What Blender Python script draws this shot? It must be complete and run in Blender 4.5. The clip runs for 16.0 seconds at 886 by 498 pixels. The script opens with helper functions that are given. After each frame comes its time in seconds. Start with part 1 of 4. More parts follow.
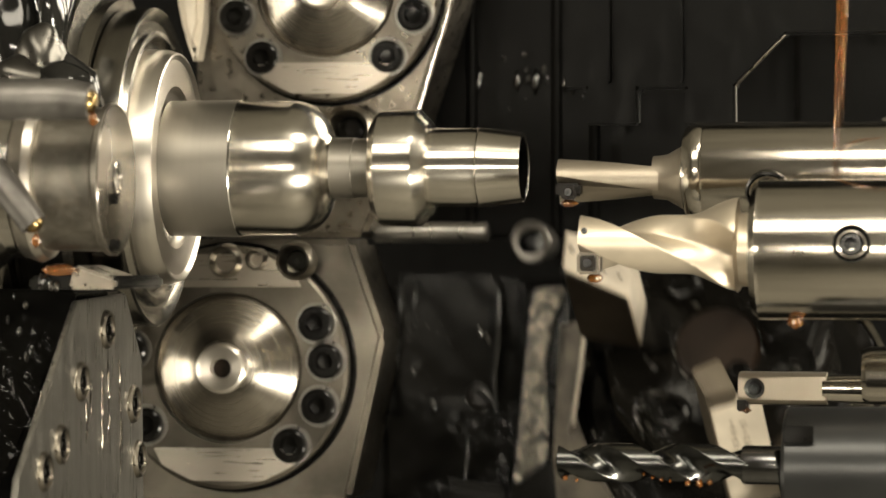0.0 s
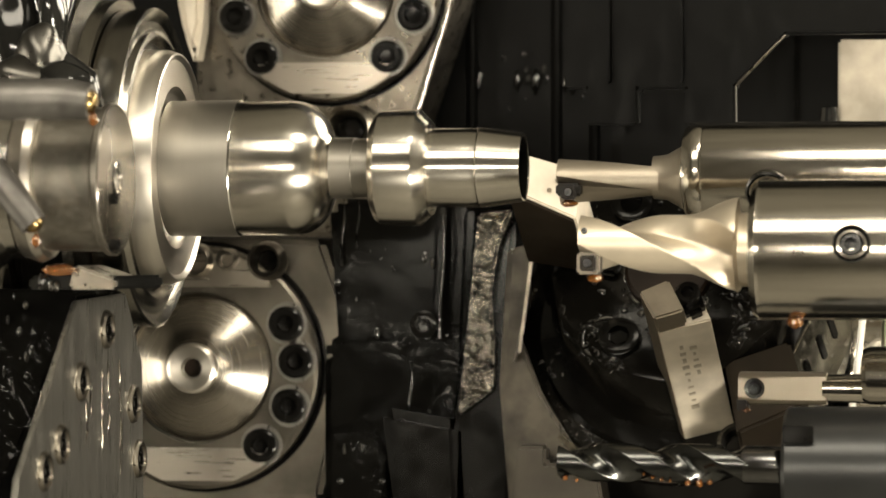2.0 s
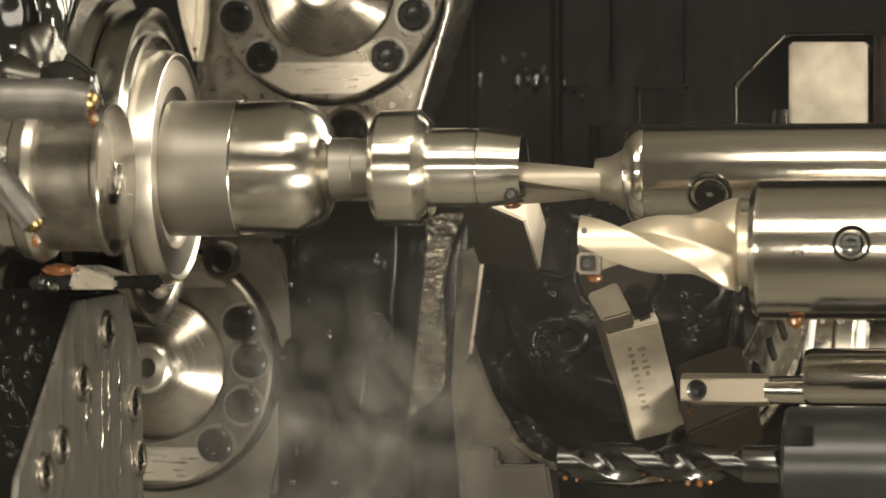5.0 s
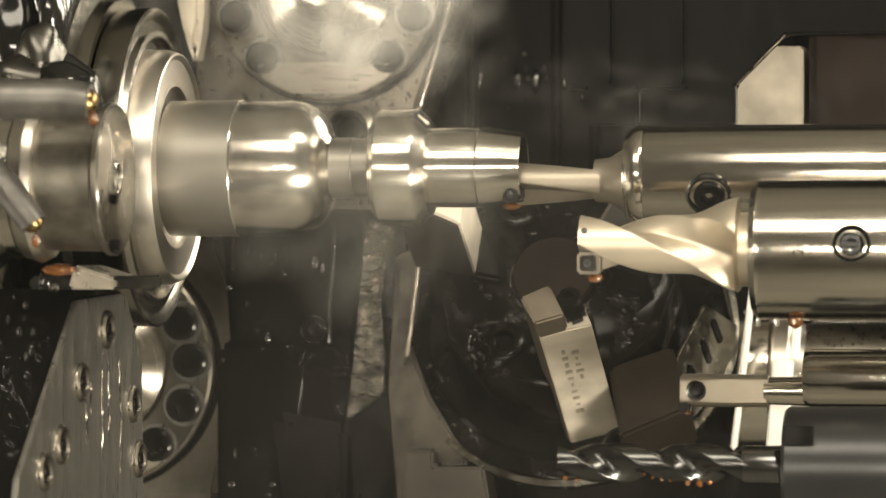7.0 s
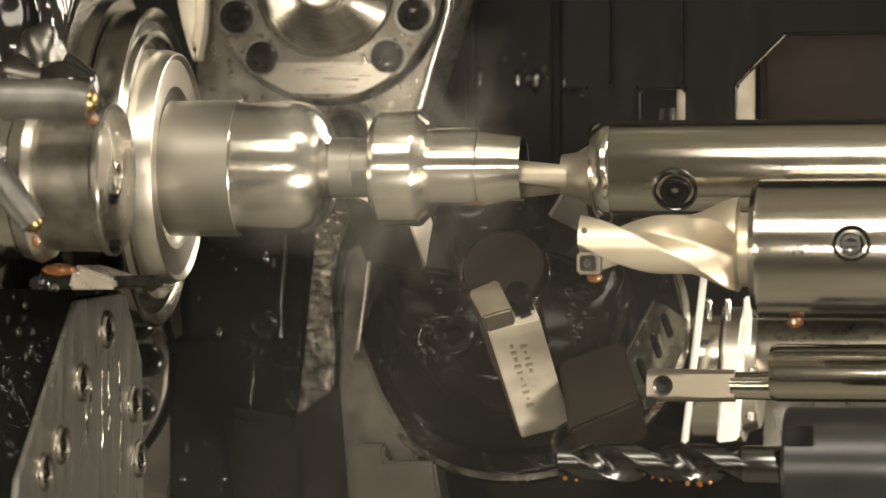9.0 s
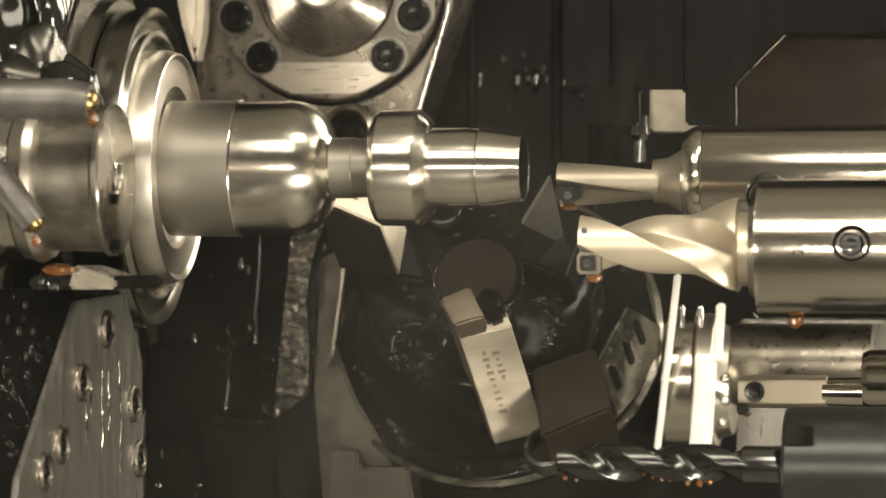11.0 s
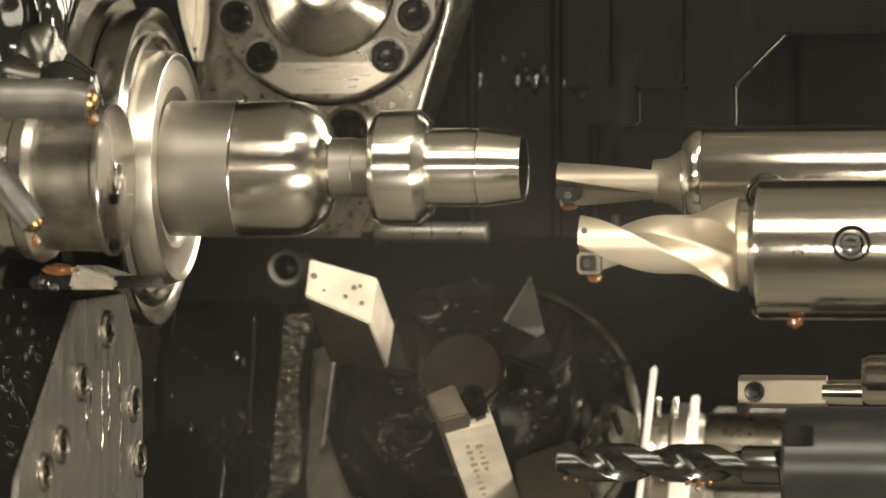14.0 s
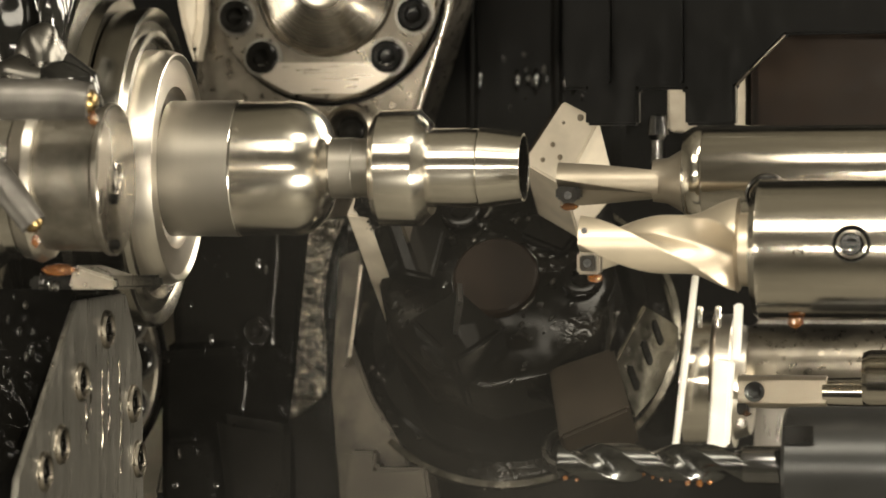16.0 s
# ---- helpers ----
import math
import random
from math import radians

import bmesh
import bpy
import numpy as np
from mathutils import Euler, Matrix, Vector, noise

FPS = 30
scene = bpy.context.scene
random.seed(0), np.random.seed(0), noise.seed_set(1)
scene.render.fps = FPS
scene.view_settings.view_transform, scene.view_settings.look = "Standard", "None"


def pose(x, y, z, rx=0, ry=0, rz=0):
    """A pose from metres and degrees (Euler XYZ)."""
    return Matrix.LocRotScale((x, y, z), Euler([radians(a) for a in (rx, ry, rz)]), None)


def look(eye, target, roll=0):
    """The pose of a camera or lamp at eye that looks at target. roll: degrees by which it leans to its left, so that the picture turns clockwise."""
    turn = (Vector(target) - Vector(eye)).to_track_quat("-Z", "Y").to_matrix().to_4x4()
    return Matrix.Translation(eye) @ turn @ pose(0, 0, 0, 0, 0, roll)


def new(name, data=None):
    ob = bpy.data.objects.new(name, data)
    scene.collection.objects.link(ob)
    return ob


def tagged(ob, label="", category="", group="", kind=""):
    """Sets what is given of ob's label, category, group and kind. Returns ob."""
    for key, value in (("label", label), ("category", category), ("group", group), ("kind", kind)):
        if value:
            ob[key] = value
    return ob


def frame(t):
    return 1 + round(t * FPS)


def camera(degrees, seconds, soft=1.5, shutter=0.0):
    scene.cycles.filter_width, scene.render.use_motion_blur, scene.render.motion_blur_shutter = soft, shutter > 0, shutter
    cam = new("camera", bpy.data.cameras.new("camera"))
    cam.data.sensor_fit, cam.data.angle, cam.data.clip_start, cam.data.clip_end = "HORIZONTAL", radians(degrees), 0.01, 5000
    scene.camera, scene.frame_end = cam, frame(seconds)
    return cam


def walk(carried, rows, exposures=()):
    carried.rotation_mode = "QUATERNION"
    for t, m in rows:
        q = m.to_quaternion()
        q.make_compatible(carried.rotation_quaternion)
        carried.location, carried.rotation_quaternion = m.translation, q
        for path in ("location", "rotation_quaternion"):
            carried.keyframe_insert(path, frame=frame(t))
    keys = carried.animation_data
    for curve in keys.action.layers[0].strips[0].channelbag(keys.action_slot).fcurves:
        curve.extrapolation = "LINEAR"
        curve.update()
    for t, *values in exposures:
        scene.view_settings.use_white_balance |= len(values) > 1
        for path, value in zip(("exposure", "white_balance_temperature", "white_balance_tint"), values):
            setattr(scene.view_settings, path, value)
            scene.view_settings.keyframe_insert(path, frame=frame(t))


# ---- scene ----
# ---- camera: stands still, long lens, turned a little along the shaft ----
cam = camera(12.0, 16.0, soft=1.6, shutter=0.75)
cam.data.dof.use_dof, cam.data.dof.focus_distance, cam.data.dof.aperture_fstop = True, 1.50, 16.0
VIEW = look((0.2719, -1.4669, 0.0), (0.0, 0.0, 0.0))
walk(cam, [(0.0, VIEW), (16.0, VIEW)], exposures=[(0.0, 0.07), (16.0, 0.07)])

# ---- light: area lamps out of view, their places guessed ----
world = bpy.data.worlds.new("world")
world.use_nodes = True
world.node_tree.nodes["Background"].inputs[0].default_value = (0.9, 0.8, 0.62, 1)
world.node_tree.nodes["Background"].inputs[1].default_value = 0.02
scene.world = world


def area_lamp(name, eye, target, w, h, power, color=(1.0, 0.905, 0.73)):
    data = bpy.data.lights.new(name, "AREA")
    data.shape, data.size, data.size_y, data.energy, data.color = "RECTANGLE", w, h, power, color
    ob = new(name, data)
    ob.matrix_world = look(eye, target)
    return ob


area_lamp("unseen_lamp_door", (0.05, -1.62, 0.035), (0, 0, 0.02), 1.0, 0.035, 7.0)
area_lamp("unseen_lamp_lintel", (-0.10, -1.10, 0.86), (0, 0, 0.0), 0.9, 0.34, 9.5)
area_lamp("unseen_lamp_roof", (0.44, -0.42, 0.74), (0.02, 0.02, 0), 0.36, 0.16, 3.9)
area_lamp("unseen_lamp_right", (0.95, 0.36, 0.30), (-0.1, 0, 0.0), 0.40, 0.45, 12.0)
area_lamp("unseen_lamp_left", (-1.0, -0.32, -0.12), (0.0, 0, 0.0), 0.30, 0.35, 4.5)
area_lamp("unseen_lamp_sill", (0.92, -0.90, -0.46), (0.05, 0.02, -0.03), 0.36, 0.22, 22.0)
# added to brighten the guide plate and the chuck face
area_lamp("unseen_lamp_back", (0.34, 0.50, 0.26), (-0.10, 0.0, -0.02), 0.20, 0.30, 3.2)

# ---- materials ----


def material(name, color, rough, metal=0.0, color2=None, grain=(60, 60, 60), fine=900, bump=0.1, spread=0.12, coat=0.0, stain=0.5, spec=0.5, turned=0.0):
    """Node material: two-scale mottling of colour and roughness, fine grain as relief."""
    m = bpy.data.materials.new(name)
    m.use_nodes = True
    nt, b = m.node_tree, m.node_tree.nodes["Principled BSDF"]
    tc = nt.nodes.new("ShaderNodeTexCoord")
    mp = nt.nodes.new("ShaderNodeMapping")
    mp.inputs["Scale"].default_value = grain
    nt.links.new(tc.outputs["Object"], mp.inputs[0])
    big = nt.nodes.new("ShaderNodeTexNoise")
    big.inputs["Scale"].default_value, big.inputs["Detail"].default_value = 1.0, 5
    nt.links.new(mp.outputs[0], big.inputs["Vector"])
    small = nt.nodes.new("ShaderNodeTexNoise")
    small.inputs["Scale"].default_value, small.inputs["Detail"].default_value = fine / max(grain), 3
    nt.links.new(mp.outputs[0], small.inputs["Vector"])
    ramp = nt.nodes.new("ShaderNodeValToRGB")
    c2 = color2 or tuple(v * stain for v in color)
    ramp.color_ramp.elements[0].position, ramp.color_ramp.elements[1].position = 0.35, 0.65
    ramp.color_ramp.elements[0].color, ramp.color_ramp.elements[1].color = (*c2, 1), (*color, 1)
    nt.links.new(big.outputs[0], ramp.inputs[0])
    nt.links.new(ramp.outputs[0], b.inputs["Base Color"])
    mr = nt.nodes.new("ShaderNodeMapRange")
    mr.inputs["From Min"].default_value, mr.inputs["From Max"].default_value = 0.3, 0.7
    mr.inputs["To Min"].default_value, mr.inputs["To Max"].default_value = max(0.03, rough - spread), rough + spread
    nt.links.new(small.outputs[0], mr.inputs[0])
    nt.links.new(mr.outputs[0], b.inputs["Roughness"])
    bp = nt.nodes.new("ShaderNodeBump")
    bp.inputs["Strength"].default_value, bp.inputs["Distance"].default_value = bump, 0.0004
    nt.links.new(small.outputs[0], bp.inputs["Height"])
    nt.links.new(bp.outputs[0], b.inputs["Normal"])
    b.inputs["Metallic"].default_value = metal
    if turned:
        tan = nt.nodes.new("ShaderNodeTangent")
        tan.direction_type, tan.axis = "RADIAL", "X"
        nt.links.new(tan.outputs[0], b.inputs["Tangent"])
        b.inputs["Anisotropic"].default_value, b.inputs["Anisotropic Rotation"].default_value = turned, 0.25
    b.inputs["Specular IOR Level"].default_value = spec
    b.inputs["Coat Weight"].default_value = coat
    b.inputs["Coat Roughness"].default_value = 0.05
    return m


TURNED = material("turned_steel", (0.64, 0.605, 0.54), 0.24, 1.0, grain=(500, 4, 4), fine=5000, bump=0.0, spread=0.004, stain=0.97, turned=0.82)
MATTE_TURNED = material("fine_turned_steel", (0.285, 0.268, 0.238), 0.50, 1.0, grain=(400, 4, 4), fine=4000, bump=0.0, spread=0.006, stain=0.97, turned=0.5)
FACED = material("faced_steel", (0.72, 0.68, 0.61), 0.34, 1.0, grain=(300, 30, 30), fine=900, bump=0.01, spread=0.03, stain=0.9, turned=0.5)
BRUSHED = material("brushed_steel_land", (0.50, 0.46, 0.40), 0.30, 1.0, grain=(8, 120, 120), fine=900, bump=0.0, spread=0.04, stain=0.95)
POLISH = material("polished_steel", (0.72, 0.69, 0.63), 0.16, 1.0, grain=(20, 20, 20), fine=200, bump=0.0, spread=0.03, stain=0.9)
GROUND = material("ground_steel", (0.64, 0.60, 0.53), 0.17, 1.0, grain=(15, 60, 60), fine=300, bump=0.0, spread=0.03, stain=0.92)
WORN = material("worn_steel_plate", (0.27, 0.245, 0.205), 0.32, 1.0, grain=(45, 45, 45), fine=300, bump=0.02, spread=0.08, stain=0.48)
GREY = material("oiled_grey_steel", (0.26, 0.25, 0.23), 0.34, 0.9, grain=(80, 80, 12), fine=300, bump=0.03, stain=0.65)
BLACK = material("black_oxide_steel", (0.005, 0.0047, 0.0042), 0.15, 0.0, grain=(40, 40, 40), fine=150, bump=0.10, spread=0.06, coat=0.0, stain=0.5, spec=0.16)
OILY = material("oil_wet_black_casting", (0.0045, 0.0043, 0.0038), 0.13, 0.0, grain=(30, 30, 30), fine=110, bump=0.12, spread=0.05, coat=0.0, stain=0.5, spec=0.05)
WET = material("rippled_wet_casting", (0.17, 0.158, 0.138), 0.15, 1.0, grain=(200, 200, 260), fine=360, bump=1.0, stain=0.25)
WET.node_tree.nodes["Bump"].inputs["Distance"].default_value = 0.0012
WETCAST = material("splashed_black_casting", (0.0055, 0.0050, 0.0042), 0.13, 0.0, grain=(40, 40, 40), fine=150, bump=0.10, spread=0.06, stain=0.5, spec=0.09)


def splash(m, size, amount, relief):
    """A film of oil lying in patches over a surface, rippled where it lies."""
    nt, b = m.node_tree, m.node_tree.nodes["Principled BSDF"]
    tc = nt.nodes.new("ShaderNodeTexCoord")
    patch = nt.nodes.new("ShaderNodeTexNoise")
    patch.inputs["Scale"].default_value, patch.inputs["Detail"].default_value = size, 3
    ripple = nt.nodes.new("ShaderNodeTexNoise")
    ripple.inputs["Scale"].default_value, ripple.inputs["Detail"].default_value, ripple.inputs["Distortion"].default_value = size * 5, 1, 0.8
    mr = nt.nodes.new("ShaderNodeMapRange")
    mr.inputs["From Min"].default_value, mr.inputs["From Max"].default_value = 0.48, 0.60
    mr.inputs["To Max"].default_value = amount
    bp = nt.nodes.new("ShaderNodeBump")
    bp.inputs["Strength"].default_value, bp.inputs["Distance"].default_value = 1.0, relief
    for n in (patch, ripple):
        nt.links.new(tc.outputs["Object"], n.inputs["Vector"])
    nt.links.new(patch.outputs[0], mr.inputs[0])
    nt.links.new(mr.outputs[0], b.inputs["Coat Weight"])
    nt.links.new(ripple.outputs[0], bp.inputs["Height"])
    nt.links.new(bp.outputs[0], b.inputs["Coat Normal"])


splash(WETCAST, 45, 0.4, 0.0018)
splash(OILY, 28, 0.12, 0.0014)
SHANK = material("oiled_shank_steel", (0.22, 0.195, 0.16), 0.42, 0.8, grain=(60, 60, 60), fine=400, bump=0.02, spread=0.05, stain=0.6)
SIDEBROWN = material("brown_black_holder", (0.022, 0.017, 0.012), 0.38, 0.2, grain=(50, 50, 50), fine=200, bump=0.05, spread=0.06, stain=0.6, spec=0.12)
CREAM = material("matt_nickel_coating", (0.74, 0.65, 0.51), 0.38, 0.7, grain=(50, 50, 50), fine=400, bump=0.01, spread=0.03, stain=0.86)
DULL = material("dull_grey_coating", (0.38, 0.335, 0.27), 0.42, 0.8, grain=(50, 50, 50), fine=400, bump=0.01, spread=0.03, stain=0.86)
GLOSS = material("glossy_streak", (0.26, 0.24, 0.205), 0.16, 1.0, grain=(60, 60, 60), fine=300, bump=0.02, spread=0.03, stain=0.7)
PLATE = material("scratched_guide_steel", (0.23, 0.222, 0.20), 0.34, 0.85, grain=(140, 140, 9), fine=600, bump=0.05, spread=0.10, stain=0.75)
CONE = material("bright_cone_steel", (0.31, 0.285, 0.245), 0.27, 1.0, grain=(500, 4, 4), fine=3000, bump=0.0, spread=0.006, stain=0.95, turned=0.75)
HEADSTEEL = material("mottled_head_steel", (0.20, 0.183, 0.153), 0.36, 1.0, grain=(28, 28, 28), fine=260, bump=0.02, spread=0.08, stain=0.42)
NOSE = material("oiled_spindle_steel", (0.31, 0.295, 0.26), 0.22, 1.0, grain=(200, 20, 20), fine=600, bump=0.004, spread=0.04, stain=0.85)
CARBIDE = material("dark_carbide", (0.020, 0.017, 0.014), 0.30, 0.0, grain=(90, 90, 90), fine=600, bump=0.0, spread=0.03, spec=0.10)
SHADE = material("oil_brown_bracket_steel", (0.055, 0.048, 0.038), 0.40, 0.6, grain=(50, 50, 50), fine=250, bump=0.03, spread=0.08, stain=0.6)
OILED = material("oil_wet_dark_steel", (0.11, 0.105, 0.095), 0.30, 0.9, grain=(40, 40, 40), fine=200, bump=0.02, spread=0.05, stain=0.6)
WETBLACK = material("wet_black_rubbery_steel", (0.012, 0.012, 0.011), 0.10, 0.0, grain=(40, 40, 40), fine=180, bump=0.07, spread=0.04, stain=0.5, spec=0.6)
DRILLSTEEL = material("dark_polished_drill", (0.22, 0.22, 0.22), 0.20, 1.0, grain=(60, 60, 60), fine=300, bump=0.02, spread=0.05, stain=0.6)
BLUED = material("blued_collet_steel", (0.046, 0.047, 0.047), 0.30, 0.7, grain=(40, 40, 40), fine=260, bump=0.0, spread=0.02, stain=0.8)
# near-white: the reflected glare is put into the colour
GLEAM = material("near_white_glare_steel", (0.86, 0.85, 0.80), 0.42, 0.15, grain=(90, 90, 90), fine=600, bump=0.01, spread=0.05, stain=0.85)
BLOCK = material("tan_ground_block", (0.19, 0.163, 0.125), 0.46, 0.8, grain=(70, 70, 70), fine=500, bump=0.03, spread=0.05, stain=0.72)
PALE = material("pale_ground_block", (0.72, 0.65, 0.54), 0.48, 0.2, grain=(70, 70, 70), fine=500, bump=0.03, spread=0.05, stain=0.74)
RUST = material("brown_stained_casting", (0.015, 0.009, 0.0055), 0.45, 0.0, grain=(30, 30, 30), fine=120, bump=0.08, stain=0.45, spec=0.15)
WALL = material("painted_enclosure_sheet", (0.22, 0.21, 0.18), 0.5, 0.0, grain=(6, 6, 6), fine=120, bump=0.05, stain=0.7)
DARKWALL = material("dark_guard_and_backing", (0.0018, 0.0017, 0.0015), 0.45, 0.0, grain=(12, 12, 4), fine=200, bump=0.2, stain=0.5, spec=0.10)
AMBER = material("amber_cutting_oil", (0.46, 0.17, 0.03), 0.06, 0.0, grain=(200, 200, 200), fine=900, bump=0.02, coat=1.0, stain=0.6)
AMBER.node_tree.nodes["Principled BSDF"].inputs["Transmission Weight"].default_value = 0.75
BRASS = material("dull_brass", (0.42, 0.30, 0.13), 0.3, 1.0)
SPIKE = material("grey_insert_steel", (0.19, 0.183, 0.175), 0.32, 0.9, grain=(60, 60, 60), fine=300, bump=0.02, spread=0.05, stain=0.7)
SHEET = material("oil_stained_sheet", (0.070, 0.061, 0.047), 0.42, 0.5, grain=(70, 70, 70), fine=260, bump=0.08, spread=0.14, stain=0.25)
BARSTEEL = material("scuffed_grey_bar", (0.36, 0.335, 0.29), 0.42, 1.0, grain=(90, 90, 90), fine=400, bump=0.03, spread=0.08, stain=0.6)
DRILLDARK = material("dark_wet_drill", (0.095, 0.097, 0.094), 0.22, 1.0, grain=(60, 60, 60), fine=300, bump=0.02, spread=0.05, stain=0.5)
STAIN = material("brown_oil_stain", (0.20, 0.165, 0.12), 0.5, 0.2, grain=(200, 200, 200), fine=900)
CHEEK = material("wet_cheek_steel", (0.27, 0.255, 0.22), 0.20, 1.0, grain=(90, 90, 90), fine=300, bump=0.10, spread=0.08, stain=0.5)
ENDBLOCK = material("scuffed_end_block", (0.44, 0.395, 0.325), 0.45, 0.35, grain=(60, 60, 60), fine=400, bump=0.04, spread=0.10, stain=0.62)
INK = material("etched_marking", (0.50, 0.44, 0.35), 0.5, 0.2, grain=(200, 200, 200), fine=900)
STAMP = material("stamped_black_mark", (0.03, 0.026, 0.02), 0.6, 0.0, grain=(200, 200, 200), fine=900)
NOZZLE = material("dull_dark_pipe", (0.22, 0.21, 0.195), 0.45, 0.8, grain=(60, 60, 60), fine=300, bump=0.03)

# ---- mesh helpers ----


def thing(name, m, label, category, group="", kind=""):
    ob = new(name)
    ob.empty_display_size = 0.01
    ob.matrix_world = m
    return tagged(ob, label, category, group, kind)


def mesh_of(name, bm, mat, sharp=32):
    bmesh.ops.recalc_face_normals(bm, faces=bm.faces)
    me = bpy.data.meshes.new(name)
    bm.to_mesh(me)
    bm.free()
    me.materials.append(mat)
    me.shade_smooth()
    me.set_sharp_from_angle(angle=radians(sharp))
    return me


def part(name, bm, mat, parent=None, label="", m=None, sharp=32):
    me = bm if isinstance(bm, bpy.types.Mesh) else mesh_of(name, bm, mat, sharp)
    ob = new(name, me)
    ob.parent = parent
    if m is not None:
        ob.matrix_basis = m
    return tagged(ob, label)


def lathe(profile, seg=96, bm=None):
    """Solid of revolution about x; profile of (x, radius)."""
    bm = bm or bmesh.new()
    rings = []
    for x, r in profile:
        if r < 1e-7:
            rings.append([bm.verts.new((x, 0, 0))])
        else:
            rings.append([bm.verts.new((x, r * math.cos(2 * math.pi * i / seg), r * math.sin(2 * math.pi * i / seg))) for i in range(seg)])
    for a, b in zip(rings, rings[1:]):
        if len(a) == 1 and len(b) == 1:
            continue
        for i in range(seg):
            j = (i + 1) % seg
            if len(a) == 1:
                bm.faces.new((a[0], b[i], b[j]))
            elif len(b) == 1:
                bm.faces.new((a[i], b[0], a[j]))
            else:
                bm.faces.new((a[i], b[i], b[j], a[j]))
    return bm


def prism(points, y0, y1, bevel=0.0, bm=None):
    """Outline of (x, z) drawn from y0 to y1, edges rounded."""
    out = bmesh.new()
    near = [out.verts.new((x, y0, z)) for x, z in points]
    far = [out.verts.new((x, y1, z)) for x, z in points]
    out.faces.new(near)
    out.faces.new(far[::-1])
    for i in range(len(points)):
        j = (i + 1) % len(points)
        out.faces.new((near[j], near[i], far[i], far[j]))
    if bevel:
        bmesh.ops.recalc_face_normals(out, faces=out.faces)
        bmesh.ops.bevel(out, geom=out.edges[:], offset=bevel, segments=2, affect="EDGES", clamp_overlap=True)
    return out


def box(x0, x1, y0, y1, z0, z1, bevel=0.0008):
    return prism([(x0, z0), (x1, z0), (x1, z1), (x0, z1)], y0, y1, bevel)


def slab(points, z0, z1, bevel=0.0008):
    """Outline of (x, y) drawn from z0 to z1."""
    bm = prism(points, z0, z1, bevel)
    for v in bm.verts:
        v.co = (v.co.x, v.co.z, v.co.y)
    return bm


def tube(points, r, seg=10):
    """Round rod along a run of places."""
    bm = bmesh.new()
    pts = [Vector(p) for p in points]
    rings = []
    for i, p in enumerate(pts):
        t = (pts[min(i + 1, len(pts) - 1)] - pts[max(i - 1, 0)]).normalized()
        q = t.to_track_quat("X", "Z")
        rad = r[i] if isinstance(r, (list, tuple)) else r
        rings.append([bm.verts.new(p + q @ Vector((0, rad * math.cos(2 * math.pi * k / seg), rad * math.sin(2 * math.pi * k / seg)))) for k in range(seg)])
    for a, b in zip(rings, rings[1:]):
        for k in range(seg):
            bm.faces.new((a[k], b[k], b[(k + 1) % seg], a[(k + 1) % seg]))
    bm.faces.new(rings[0][::-1])
    bm.faces.new(rings[-1])
    return bm


def arc(cx, cr, rad, a0, a1, n=8):
    """Part of a profile: a fillet round (cx, cr)."""
    return [(cx + rad * math.cos(radians(a0 + (a1 - a0) * i / n)), cr + rad * math.sin(radians(a0 + (a1 - a0) * i / n))) for i in range(n + 1)]


def fluted(length, r, twist, flutes=2, depth=0.5, width=48, steps=60, seg=64, tip=0.0, flare=None):
    """Spiral-fluted drill body along +x from its tip, twist in degrees over the length."""
    bm = bmesh.new()
    rings = []
    for i in range(steps + 1):
        x = length * i / steps
        row = []
        rr = r
        if flare and x > flare[0]:
            q = (x - flare[0]) / (length - flare[0])
            rr = r + (flare[1] - r) * q * q * (3 - 2 * q)
        for k in range(seg):
            a = 360.0 * k / seg
            rad = rr
            for f in range(flutes):
                d = (a - twist * i / steps - 360.0 * f / flutes + 180) % 360 - 180
                if abs(d) < width:
                    rad = rr * (1 - depth * math.cos(radians(90 * d / width)) ** 0.8)
            row.append(bm.verts.new((x + tip * (rad / r), rad * math.cos(radians(a)), rad * math.sin(radians(a)))))
        rings.append(row)
    for a, b in zip(rings, rings[1:]):
        for k in range(seg):
            bm.faces.new((a[k], b[k], b[(k + 1) % seg], a[(k + 1) % seg]))
    for row, x in ((rings[0], 0.0), (rings[-1], length)):
        c = bm.verts.new((x, 0, 0))
        for k in range(seg):
            bm.faces.new((c, row[k], row[(k + 1) % seg]))
    return bm


def at(x, y, z):
    return Matrix.Translation((x, y, z))


def socket_screw(r, h, name="socket_screw"):
    """Cap screw along +x with a hexagon socket."""
    bm = lathe([(0, 0), (0, r), (h * 0.85, r), (h, r * 0.86), (h, r * 0.52)], 28)
    lathe([(h, r * 0.52), (h * 0.45, r * 0.5), (h * 0.4, 0)], 6, bm)
    return mesh_of(name, bm, BLACK)


FACING = Matrix.Rotation(radians(-90), 4, "Z")  # +x of a lathe turned towards the door

CURLS = []
BEADS = []


def beads(parent, count, place, seed, turn):
    """Drops of oil clinging to a face, strewn to give it sparkle; place gives one spot, turn points x away from the
    face.
    """
    g = random.Random(seed)
    if not BEADS:
        for k in range(3):
            BEADS.append(mesh_of("oil_bead", lathe([(-0.0004, 0.0010), (0.0002, 0.0011 + 0.0002 * k), (0.0007, 0.0007), (0.0009, 0)], 12), (WETBLACK, OILED, WETBLACK)[k], 80))
    for _ in range(count):
        part("oil_bead", g.choice(BEADS), None, parent, m=at(*place(g)) @ turn @ Matrix.Diagonal((1.0, g.uniform(0.3, 1.0), g.uniform(0.4, 1.6), 1.0)))


